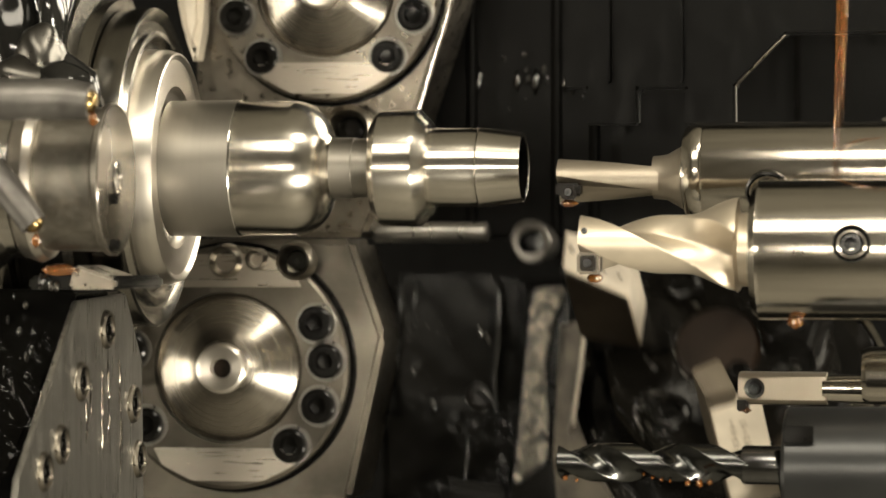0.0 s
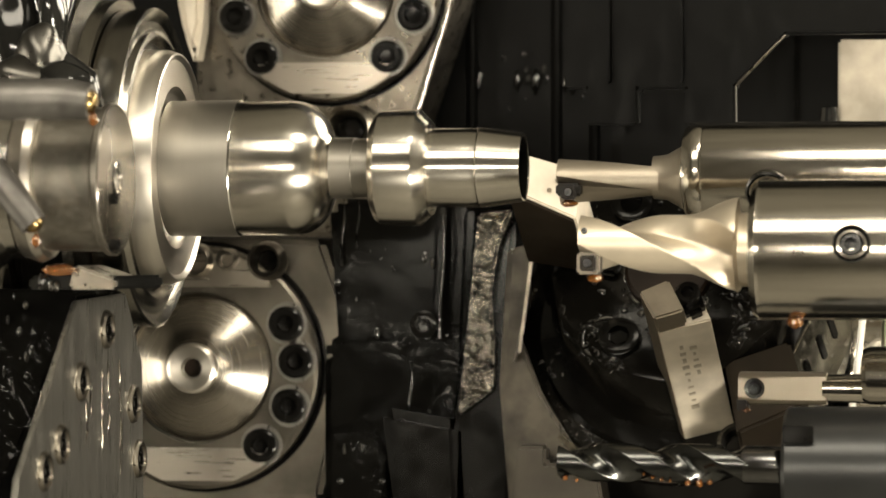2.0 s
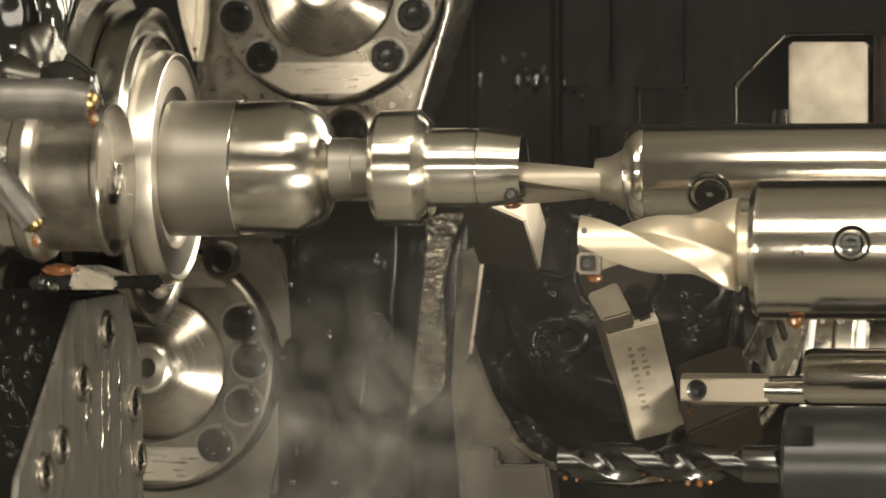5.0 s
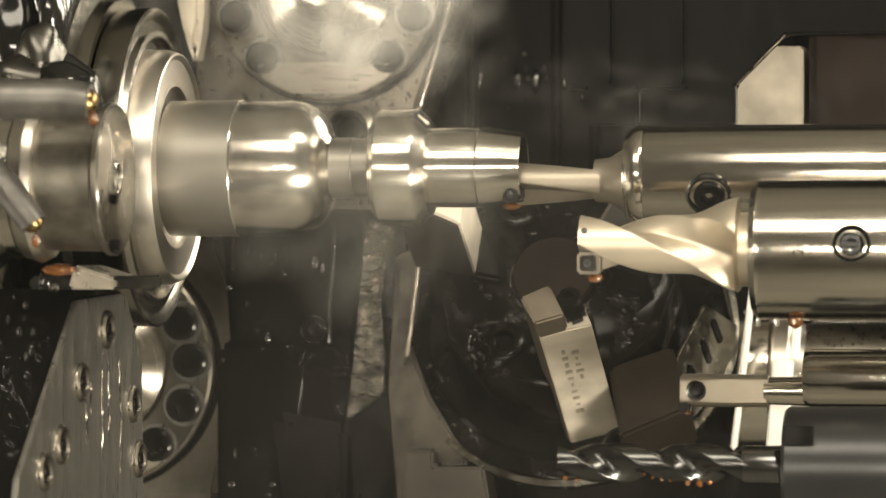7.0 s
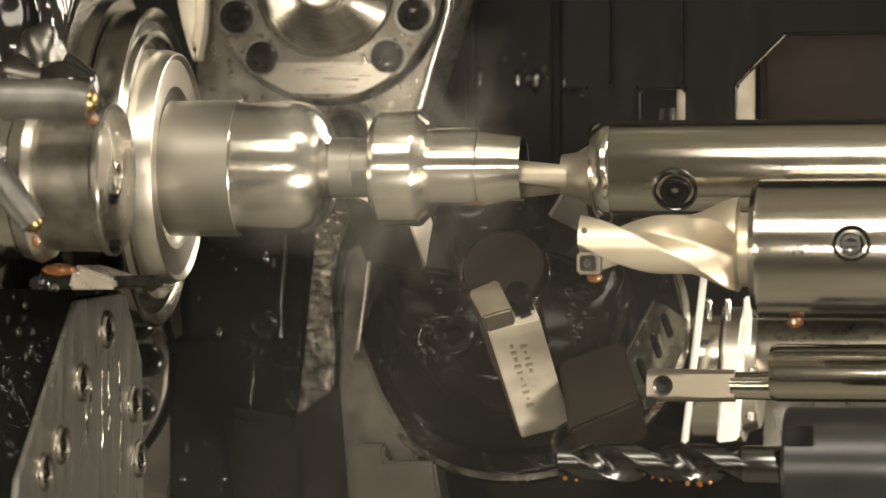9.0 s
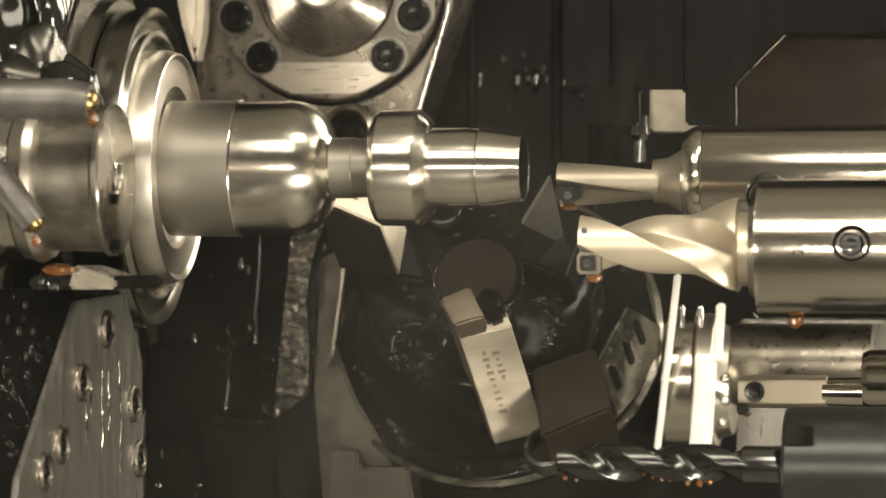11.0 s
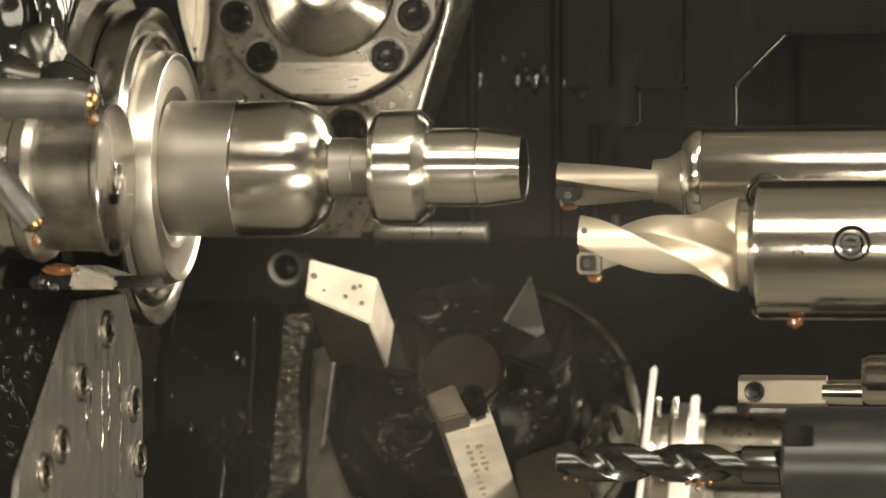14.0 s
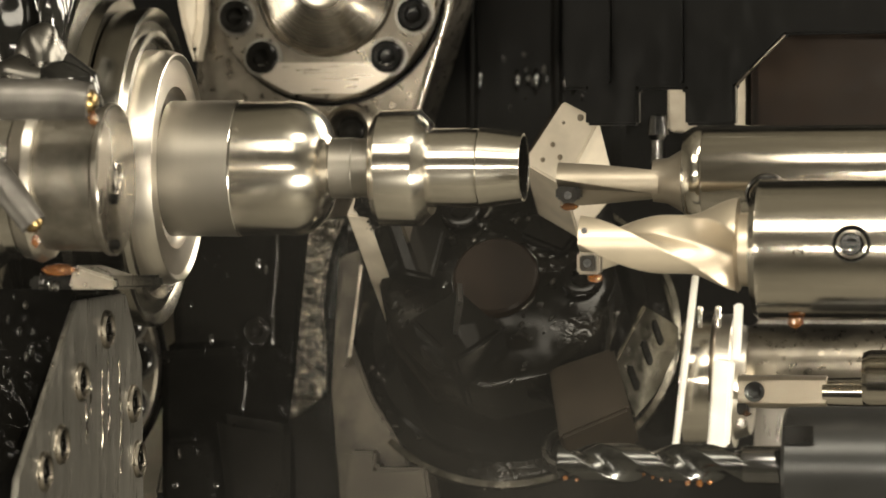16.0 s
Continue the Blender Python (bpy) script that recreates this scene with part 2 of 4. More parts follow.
# ---- the enclosure ----
def enclosure():
    # closed box; the walls out of view are grey to bounce light
    for name, b, mat in (
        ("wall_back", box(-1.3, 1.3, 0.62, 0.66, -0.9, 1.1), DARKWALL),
        ("wall_left", box(-1.34, -1.30, -1.9, 0.66, -0.9, 1.1), WALL),
        ("wall_right", box(1.30, 1.34, -1.9, 0.66, -0.9, 1.1), WALL),
        ("wall_door", box(-1.34, 1.34, -1.94, -1.90, -0.9, 1.1), WALL),
        ("ceiling", box(-1.34, 1.34, -1.94, 0.66, 1.10, 1.14), WALL),
        ("floor", box(-1.34, 1.34, -1.94, 0.66, -0.94, -0.90), WALL),
    ):
        tagged(part(name, b, mat), "oil-stained painted sheet of the machine enclosure", "wall", kind="structure")


enclosure()

# ---- headstock: work spindle, chuck nose, workpiece ----


def work_spindle():
    s = thing("work_spindle", at(-0.1059, 0, 0.0292), "bright stepped steel spindle nose with a dished face", "spindle")
    part("flange", lathe([(-0.010, 0), (-0.010, 0.0560), (-0.002, 0.0572), (0.0015, 0.0572), (0.0022, 0.0562), (0.0012, 0.0540), (0.0002, 0.0525), (0.0002, 0.0500), (0.0022, 0.0490), (0.0026, 0.0470), (0.0010, 0.0452), (-0.0005, 0.0445), (-0.0005, 0)], 160), NOSE, s)
    part("face_ring", lathe([(-0.0005, 0.0422), (0.0062, 0.0420), (0.0098, 0.0408), (0.0100, 0.0402), (0.0088, 0.0385), (0.0088, 0.0290), (0.0070, 0.0278), (0.0062, 0.0262), (0.0062, 0)], 160), FACED, s, "bright turned face ring")
    part("body", lathe([(-0.090, 0), (-0.090, 0.076), (-0.042, 0.076), (-0.041, 0.0705), (-0.039, 0.0700), (-0.038, 0.0735), (-0.0345, 0.0735), (-0.0335, 0.0695), (-0.0320, 0.0690), (-0.0310, 0.0715), (-0.0160, 0.0700), (-0.0150, 0.0610), (-0.0105, 0.0600), (-0.0105, 0)], 160), NOSE, s, "grooved cylindrical spindle body")
    return s


spindle = work_spindle()


def shaft():
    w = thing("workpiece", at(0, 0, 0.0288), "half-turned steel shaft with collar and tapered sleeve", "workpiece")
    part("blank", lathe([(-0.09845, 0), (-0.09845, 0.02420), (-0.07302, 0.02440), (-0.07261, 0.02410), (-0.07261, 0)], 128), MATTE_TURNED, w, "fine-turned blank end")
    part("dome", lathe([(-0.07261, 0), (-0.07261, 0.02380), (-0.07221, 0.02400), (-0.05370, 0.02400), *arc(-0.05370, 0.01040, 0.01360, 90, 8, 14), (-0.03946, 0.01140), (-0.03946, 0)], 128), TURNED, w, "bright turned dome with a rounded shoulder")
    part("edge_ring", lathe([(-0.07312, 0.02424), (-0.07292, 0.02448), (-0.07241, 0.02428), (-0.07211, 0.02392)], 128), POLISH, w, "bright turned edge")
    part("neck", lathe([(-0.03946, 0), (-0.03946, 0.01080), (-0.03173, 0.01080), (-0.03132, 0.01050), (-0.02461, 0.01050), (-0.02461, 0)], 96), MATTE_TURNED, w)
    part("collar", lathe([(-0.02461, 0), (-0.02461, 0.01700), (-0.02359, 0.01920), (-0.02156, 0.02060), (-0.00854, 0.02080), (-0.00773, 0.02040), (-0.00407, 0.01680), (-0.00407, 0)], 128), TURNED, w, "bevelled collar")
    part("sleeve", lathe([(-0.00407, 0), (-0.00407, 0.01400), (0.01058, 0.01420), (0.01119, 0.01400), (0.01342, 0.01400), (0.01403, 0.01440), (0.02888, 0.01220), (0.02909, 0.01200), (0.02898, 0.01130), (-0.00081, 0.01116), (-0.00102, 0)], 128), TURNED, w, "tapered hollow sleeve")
    # black lining gives the steel bore the shade inside it
    part("bore", lathe([(0.02868, 0.01110), (0.02858, 0.01088), (-0.00041, 0.01080), (-0.00061, 0)], 64), BLACK, w, "bore lined in black for its shade")
    return w


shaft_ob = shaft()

# ---- blanking spindle beside the chuck, nozzles and blocks ----


def counter_bar():
    b = thing("stop_bar", at(-0.088, -0.118, 0.023), "steel bar with a faced end and centre mark", "bar")
    part("bar", lathe([(-0.0225, 0), (-0.0225, 0.0235), (-0.003, 0.0238), (-0.002, 0.0252), (-0.0003, 0.0252), (0, 0.0249), (0.0, 0.0030), (-0.003, 0)], 96), BARSTEEL, b)
    part("end_face", lathe([(0.0001, 0.0248), (0.0004, 0.0246), (0.0004, 0.0032), (0.0001, 0.0030)], 96), CONE, b, "turned end face")
    part("centre_drilling", lathe([(0.0006, 0.0062), (0.0009, 0.0052), (-0.0012, 0.0036), (-0.0026, 0.0016), (-0.0028, 0)], 40), POLISH, b, "bright drilled centre")
    part("collar", lathe([(-0.0300, 0), (-0.0300, 0.0255), (-0.0250, 0.0275), (-0.0224, 0.0262), (-0.0224, 0)], 64), FACED, b, "bright clamping collar")
    part("sleeve", lathe([(-0.070, 0), (-0.070, 0.030), (-0.040, 0.030), (-0.0345, 0.026), (-0.0305, 0.0262), (-0.0305, 0)], 12), POLISH, b)
    me = socket_screw(0.0018, 0.002)
    part("socket_screw", me, BLACK, b, m=at(0.0003, -0.004, -0.0215))
    part("socket_screw", me, BLACK, b, m=at(0.0003, -0.006, -0.0065))
    return b


counter_bar()


def nozzles():
    for pts, rr in (
        ([(-0.1228, -0.16, 0.0482), (-0.0927, -0.16, 0.048), (-0.0852, -0.16, 0.0472)], [0.0068, 0.0066, 0.0058]),
        ([(-0.1258, -0.15, 0.0295), (-0.1163, -0.15, 0.0203), (-0.1068, -0.15, 0.0079)], [0.0055, 0.0052, 0.0046]),
    ):
        p0 = Vector(pts[0])
        n = thing("coolant_nozzle", Matrix.Translation(p0), "dark oily steel coolant nozzle with a brass tip", "nozzle", "coolant nozzles by the chuck")
        loc = [Vector(p) - p0 for p in pts]
        part("pipe", tube(loc, rr, 24), NOZZLE, n)
        way = (loc[2] - loc[1]).normalized()
        part("tip", tube([loc[2] - way * 0.0005, loc[2] + way * 0.0012, loc[2] + way * 0.0022], [rr[2] * 0.72, rr[2] * 0.62, rr[2] * 0.3], 20), BRASS, n, "dull brass tip", sharp=60)
        part("oil_drop", lathe([(-0.0030, 0), (-0.0012, 0.0013), (0.0008, 0.0016), (0.0022, 0)], 16), AMBER, n, "hanging drop of oil", m=Matrix.Translation(loc[2] + way * 0.001 + Vector((0, 0, -rr[2]))) @ Matrix.Rotation(radians(90), 4, "Y"))


nozzles()


def chuck_tools():
    b = thing("shank_bracket", at(-0.1238, -0.07, 0.0583), "dark twisted steel bracket wet with oil", "bracket")
    o = Vector((-0.1238, -0.07, 0.0583))
    part("arm", tube([Vector(p) - o for p in ((-0.148, -0.07, 0.0488), (-0.1359, -0.07, 0.0642), (-0.1297, -0.06, 0.0783), (-0.1295, -0.05, 0.0946))], [0.014, 0.012, 0.010, 0.011], 24), WETBLACK, b, sharp=80)
    part("clamp", tube([Vector(p) - o for p in ((-0.1349, -0.08, 0.0522), (-0.124, -0.08, 0.0666), (-0.1091, -0.08, 0.0559), (-0.1041, -0.08, 0.0463))], [0.005, 0.008, 0.006, 0.002], 24), WETBLACK, b, sharp=80)
    for n, ((x, y, z), rx, rz) in enumerate((((-0.1354, -0.075, 0.0737), 0.011, 0.020), ((-0.1235, -0.085, 0.0635), 0.009, 0.013), ((-0.1142, -0.09, 0.0556), 0.010, 0.008), ((-0.129, -0.09, 0.0557), 0.012, 0.010), ((-0.1206, -0.08, 0.0791), 0.005, 0.018), ((-0.1089, -0.095, 0.0506), 0.008, 0.006))):
        bm = bmesh.new()
        bmesh.ops.create_icosphere(bm, subdivisions=4, radius=1.0)
        for v in bm.verts:
            k = 1 + 0.22 * noise.noise(v.co * 1.1 + Vector((n * 5.1, 0, 0)))
            v.co = Vector((v.co.x * rx, v.co.y * 0.008, v.co.z * rz)) * k
        part("lump", bm, OILED if n % 2 else WETBLACK, b, "oil-wet knuckle", m=Matrix.Translation(Vector((x, y, z)) - o), sharp=80)


chuck_tools()


def clamp_beads(blk, o):
    beads(blk, 12, lambda g: (g.uniform(-0.1326, -0.1143) - o.x, -0.0002, g.uniform(-0.0492, -0.0159) - o.z), 8, FACING)
    beads(blk, 14, lambda g: (g.uniform(-0.1154, -0.0882) - o.x, -0.0122, g.uniform(-0.0132, -0.0092) - o.z), 9, FACING)


def slide_plate():
    """Bolted steel plate that faces along the shaft, on a dark block."""
    blk = thing("clamp_block", at(-0.1212, -0.1, -0.0226), "dark oily clamp block under the stop bar", "block")
    o = Vector((-0.1212, -0.1, -0.0226))
    part("body", prism([(v[0] - o.x, v[2] - o.z) for v in ((-0.1449, -0.1, -0.0135), (-0.1065, -0.1, -0.0134), (-0.1079, -0.1, -0.0225), (-0.1291, -0.1, -0.0739), (-0.1449, -0.1, -0.0874))], 0.0, 0.06, 0.0012), OILY, blk)
    part("ledge", prism([(v[0] - o.x, v[2] - o.z) for v in ((-0.1192, -0.1, -0.0089), (-0.0895, -0.1, -0.0089), (-0.0887, -0.1, -0.0134), (-0.12, -0.1, -0.0135))], -0.012, 0.05, 0.001), WETBLACK, blk, "wet ledge")
    part("lug", prism([(v[0] - o.x, v[2] - o.z) for v in ((-0.1036, -0.1, -0.0051), (-0.0895, -0.1, -0.0096), (-0.0895, -0.1, -0.0134), (-0.1055, -0.1, -0.0134))], -0.014, 0.02, 0.001), WORN, blk)
    part("oil_drop", lathe([(-0.006, 0), (-0.004, 0.0015), (0, 0.0022), (0.004, 0.0016), (0.006, 0)], 14), AMBER, blk, "drop of amber oil", m=at(-0.1082 - o.x, -0.016, -0.0069 - o.z))
    clamp_beads(blk, o)
    p = thing("guide_plate", at(-0.1019, -0.03, -0.0514) @ Matrix.Rotation(radians(88), 4, "Z"), "scratched grey steel plate with sunk screws", "plate")
    # plate outline: along its face towards the door, and up
    part("plate", prism([(-0.020, 0.036), (-0.076, 0.034), (-0.138, -0.022), (-0.146, -0.045), (0.002, -0.045), (0.000, 0.012)], 0.0, 0.002, 0.0004), PLATE, p)
    me = socket_screw(0.0046, 0.0020)
    seat = mesh_of("screw_seat", lathe([(0.0, 0.0046), (0.0014, 0.0050), (0.0016, 0.0058), (0.0008, 0.0066), (-0.0002, 0.0068)], 28), WORN)
    for a, h in ((-0.043, 0.024), (-0.072, 0.007), (-0.094, -0.013), (-0.112, -0.021), (-0.0115, -0.0025), (-0.005, -0.022)):
        part("socket_screw", me, BLACK, p, m=at(a, 0.001, h) @ FACING)
        part("screw_seat", seat, POLISH, p, m=at(a, 0.0, h) @ FACING)
    g = random.Random(11)
    # thin glossy streaks running down the plate
    for k in range(8):
        a, h = g.uniform(-0.066, -0.026), g.uniform(0.004, 0.016)
        n = g.randint(5, 8)
        drop = g.uniform(0.012, 0.030)
        pts = [Vector((a + g.uniform(-0.0005, 0.0005), -0.00005, h - drop * i / n)) for i in range(n + 1)]
        part("vertical_streak", tube(pts, [0.00008] + [g.uniform(0.00025, 0.0007) for _ in range(n - 1)] + [0.0001], 8), GLOSS, p, "thin glossy vertical streak", sharp=80)


slide_plate()

# ---- spindle heads facing the door: one fixed above, one on the carriage ----


def spindle_head(name, c, R, label, outline, hole_list, bolts, steel):
    h = thing(name, Matrix.Translation(c), label, "spindle head", "bolted spindle heads")
    part("plate", prism([(x, z) for x, z in outline], 0.006, 0.05, 0.0025), steel, h)
    part("seat_groove", lathe([(0, 0), (0.0, R), (-0.007, R)], 96), BLACK, h, m=at(0, 0.0052, 0) @ FACING)
    q = R * 0.965
    part("flange", lathe([(-0.002, 0), (-0.002, q), (0.0035, q), (0.0045, q - 0.0012), (0.0045, R * 0.60), (0.0005, R * 0.595), (0.0005, 0)], 96), steel, h, "turned flange ring", m=FACING)
    part("cone", lathe([(0.0006, R * 0.585), (0.002, R * 0.58), (0.010, R * 0.33), (0.0125, R * 0.22), (0.0125, 0)], 96), CONE, h, "bright concave cone", m=FACING)
    part("hub", lathe([(0.0126, R * 0.20), (0.0165, R * 0.195), (0.0172, R * 0.17), (0.0165, R * 0.085), (0.013, R * 0.08), (0.013, 0)], 48), FACED, h, "centre bush with a dark bore", m=FACING)
    part("bore", lathe([(0.0132, 0), (0.0132, R * 0.075), (0.0136, R * 0.073), (0.0134, 0)], 32), RUST, h, m=FACING)
    me = socket_screw(R * 0.135, 0.004)
    ring = mesh_of("screw_seat", lathe([(0.0046, R * 0.135), (0.005, R * 0.14), (0.005, R * 0.165), (0.0046, R * 0.17)], 28), GREY)
    for a in bolts:
        m = at(R * 0.80 * math.cos(radians(a)), -0.0048, R * 0.80 * math.sin(radians(a))) @ FACING
        part("socket_screw", me, BLACK, h, m=m)
        part("screw_seat", ring, GREY, h, m=at(R * 0.80 * math.cos(radians(a)), 0, R * 0.80 * math.sin(radians(a))) @ FACING)
    for x, z, r in hole_list:
        part("bored_hole", lathe([(0.004, r * 0.7), (-0.003, r * 0.75), (-0.006, r * 0.98), (-0.0035, r * 1.2), (0.002, r * 1.25)], 32), steel, h, m=at(x, -0.0052, z) @ FACING.inverted())
        part("screw_head", socket_screw(r * 0.68, 0.003), RUST, h, m=at(x, -0.0012, z) @ FACING)
    for sgn in (1, -1):
        part("land", prism([(-q * 0.62, sgn * q * 0.66), (q * 0.62, sgn * q * 0.66), (q * 0.55, sgn * q * 0.80), (q * 0.30, sgn * q * 0.93), (-q * 0.30, sgn * q * 0.93), (-q * 0.55, sgn * q * 0.80)][::sgn], -0.0062, -0.0040, 0.0004), BRUSHED, h, "smooth flat land of the flange")
    return h


U = Vector((-0.078, 0.17, 0.1039))
upper_head = spindle_head("upper_spindle_head", U, 0.0472, "fixed steel spindle head with a cone and bolts",
             [(x, z) for x, z in ((-0.1334 - U.x, 0.06), (-0.0211 - U.x, 0.06), (-0.0279 - U.x, -0.005), (-0.0426 - U.x, 0.055 - U.z), (-0.0643 - U.x, 0.0047 - U.z), (-0.1334 - U.x, 0.0047 - U.z))],
             [(-0.0677 - U.x, 0.0468 - U.z, 0.0085)], (-18, -48, -132, -162, 20, 160), WORN)
part("side_cheek", prism([(x - U.x, z - U.z) for x, y, z in ((-0.139, 0.16, 0.108), (-0.1259, 0.16, 0.1078), (-0.1263, 0.16, 0.0899), (-0.1296, 0.16, 0.072), (-0.1344, 0.16, 0.0855))], -0.012, 0.004, 0.003), PALE, upper_head, "bright steel cheek")
L = Vector((-0.1163, 0.13, -0.046))
lower_head = spindle_head("lower_spindle_head", L, 0.0490, "steel spindle head on the moving carriage, with cone and bolts",
             [(x, z) for x, z in ((-0.060, 0.050), (0.047, 0.050), (0.060, 0.012), (0.046, -0.052), (-0.060, -0.052))],
             [(-0.1167 - L.x, -0.0046 - L.z, 0.0055), (-0.1043 - L.x, -0.004 - L.z, 0.0035), (-0.0886 - L.x, -0.0046 - L.z, 0.0062)],
             (26, 4, -22, -50, 140, 170, -145), HEADSTEEL)

# ---- gang tools ----


def insert_at(parent, x, y, z, s):
    i = part("cutting_insert", box(-s, s, -0.0012, 0.0012, -s, s, 0.0005), CARBIDE, parent, "dark square carbide insert", m=at(x, y, z))
    part("insert_screw", socket_screw(s * 0.55, 0.0012), BLACK, i, m=at(0, -0.0010, 0) @ FACING)


def drill_two():
    o = Vector((0.1155, -0.045, -0.0002))
    h = thing("drill_holder", Matrix.Translation(o), "polished steel holder with an indexable spiral drill", "tool holder", "gang tools")
    r = 0.0238
    part("barrel", lathe([(0.0, 0), (0.0, r - 0.0018), (0.0022, r), (0.0034, r - 0.0002), (0.0040, r), (0.085, r), (0.085, 0)], 128), GROUND, h)
    L2 = 0.1155 - 0.0565
    d = part("drill", fluted(0.0540, 0.0100, 168, 2, 0.60, 50, 150, 144, flare=(0.0360, 0.0158)), CREAM, h, "matt coated spiral drill", m=at(-L2, 0, 0.0018) @ Matrix.Rotation(radians(230), 4, "X"))
    part("neck", lathe([(0.0138, 0), (0.0138, 0.0146), (0.0150, 0.0125), (0.0230, 0.0125), (0.0230, 0)], 64), CREAM, h, m=at(-L2 + 0.0395, 0, 0))
    part("pocket", box(-0.0005, 0.0075, -0.0090, -0.002, -0.0084, -0.0008), SHANK, h, "dark insert pocket", m=at(-L2, 0, 0))
    insert_at(h, -L2 + 0.0036, -0.0098, -0.0046, 0.0027)
    # flat black disc in place of the hole's shade
    part("coolant_hole", lathe([(0, 0), (0, 0.0011), (0.0005, 0.0010), (0.0005, 0)], 16), BLACK, h, m=at(-L2 + 0.0022, -0.0094, 0.0064) @ FACING)
    part("oil_drop", lathe([(-0.0026, 0), (-0.0015, 0.0013), (0.0008, 0.0018), (0.0026, 0.0010), (0.0032, 0)], 16), AMBER, h, "hanging drop of amber oil", m=at(-L2 + 0.005, -0.006, -0.0096))
    part("clamp_screw", lathe([(-0.003, 0), (-0.003, 0.0066), (0.0002, 0.0064), (0.0008, 0.0058), (0.0, 0.0050), (-0.0015, 0.0048), (-0.0015, 0)], 32), DRILLSTEEL, h, "sunk clamping screw", m=at(0.1504 - o.x, -r + 0.0002, 0.0019) @ FACING)
    part("socket_screw", socket_screw(0.0040, 0.0028), BLACK, h, m=at(0.1504 - o.x, -r + 0.0010, 0.0019) @ FACING)
    part("oil_drop", lathe([(-0.0022, 0), (-0.0014, 0.0024), (0.0004, 0.0030), (0.0016, 0.0014), (0.0024, 0)], 16), AMBER, h, "hanging drop of amber oil", m=at(0.0145, -0.006, -0.0245) @ Matrix.Rotation(radians(90), 4, "Y"))
    f = bpy.data.curves.new("digit", "FONT")
    f.body, f.size, f.extrude, f.align_x, f.align_y = "2", 0.0052, 0.0001, "CENTER", "CENTER"
    num = new("stamped_number", f)
    num.data.materials.append(STAMP)
    num.parent = h
    num.matrix_basis = at(0.1329 - o.x, -r - 0.00005, -0.0006) @ Matrix.Rotation(radians(90), 4, "X") @ Matrix.Rotation(radians(90), 4, "Z")
    return h


drill_two()


def drill_one():
    o = Vector((0.0887, 0, 0.0273))
    h = thing("boring_drill_holder", Matrix.Translation(o), "polished steel holder with a short boring drill", "tool holder", "gang tools")
    r = 0.0172
    part("barrel", lathe([(-0.0022, 0), (-0.0022, r - 0.0022), (0.0003, r - 0.0006), (0.0022, r), (0.0042, r), (0.0047, r - 0.0003), (0.0052, r), (0.12, r), (0.12, 0)], 128), GROUND, h)
    L1 = 0.0887 - 0.0417
    part("drill", fluted(0.036, 0.0080, 40, 2, 0.72, 58, 100, 144), DULL, h, "matt coated drill", m=at(-L1, 0, -0.0034) @ Matrix.Rotation(radians(226), 4, "X"))
    part("flare", lathe([(0, 0), (0, 0.0074), (0.005, 0.0080), (0.0105, 0.0112), (0.0125, 0.0150), (0.0125, 0)], 64), DULL, h, m=at(-L1 + 0.0335, 0, -0.0022))
    part("pocket", box(-0.0003, 0.0085, -0.0074, -0.001, -0.0088, -0.0042), CARBIDE, h, "dark insert pocket", m=at(-L1, 0, 0))
    insert_at(h, -L1 + 0.0046, -0.0084, -0.0074, 0.0026)
    part("oil_drop", lathe([(-0.003, 0), (-0.001, 0.0014), (0.002, 0.0012), (0.004, 0)], 14), AMBER, h, "drop of amber oil", m=at(-L1 + 0.004, -0.006, -0.0113))
    sx, sz = 0.117 - o.x, -0.0080
    q = Matrix.Rotation(radians(27), 4, "X")
    part("clamp_screw", lathe([(-0.003, 0), (-0.003, 0.0082), (0.0004, 0.0080), (0.0010, 0.0072), (0.0, 0.0062), (-0.0015, 0.0060), (-0.0015, 0)], 32), DRILLSTEEL, h, "sunk clamping screw", m=q @ at(sx, -r + 0.0004, 0) @ FACING)
    part("socket_screw", socket_screw(0.0052, 0.0028), BLACK, h, m=q @ at(sx, -r + 0.0012, 0) @ FACING)
    return h


upper_drill = drill_one()


def small_bar():
    o = Vector((0.148, 0.012, -0.0443))
    h = thing("boring_bar", Matrix.Translation(o), "steel boring bar with a screwed cutting insert", "boring bar", "gang tools")
    L3 = 0.148 - 0.1039
    zc = -0.0046
    part("shank", lathe([(-0.0004, 0), (-0.0004, 0.0092), (0.002, 0.0102), (0.12, 0.0102), (0.12, 0)], 64), GROUND, h)
    part("neck", lathe([(-0.0145, 0), (-0.0145, 0.0048), (0.001, 0.0052), (0.001, 0)], 48), GROUND, h, m=at(0, 0, zc))
    bm = lathe([(0, 0), (0, 0.0052), (0.0006, 0.0058), (0.0190, 0.0058), (0.0310, 0.0057), (0.0310, 0)], 48)
    for v in bm.verts:
        v.co.y = max(v.co.y, -0.0040)
    part("head", bm, DULL, h, "flat-sided tool head", m=at(-L3, 0, zc))
    part("screw_seat", lathe([(0, 0), (0, 0.0037), (0.0008, 0.0035), (0.0006, 0.0026), (0.0002, 0)], 28), DRILLSTEEL, h, m=at(-L3 + 0.0058, -0.0041, zc) @ FACING)
    part("socket_screw", socket_screw(0.0022, 0.0018), BLACK, h, m=at(-L3 + 0.0058, -0.0042, zc) @ FACING)
    part("cutting_insert", box(-0.0005, 0.0036, -0.004, 0.002, -0.0082, -0.0035, 0.0006), CARBIDE, h, m=at(-L3, 0, zc))
    part("oil_drop", lathe([(-0.002, 0), (0, 0.0012), (0.002, 0)], 14), AMBER, h, "drop of amber oil", m=at(-L3 + 0.003, -0.004, zc - 0.0078))
    return h


small_boring = small_bar()


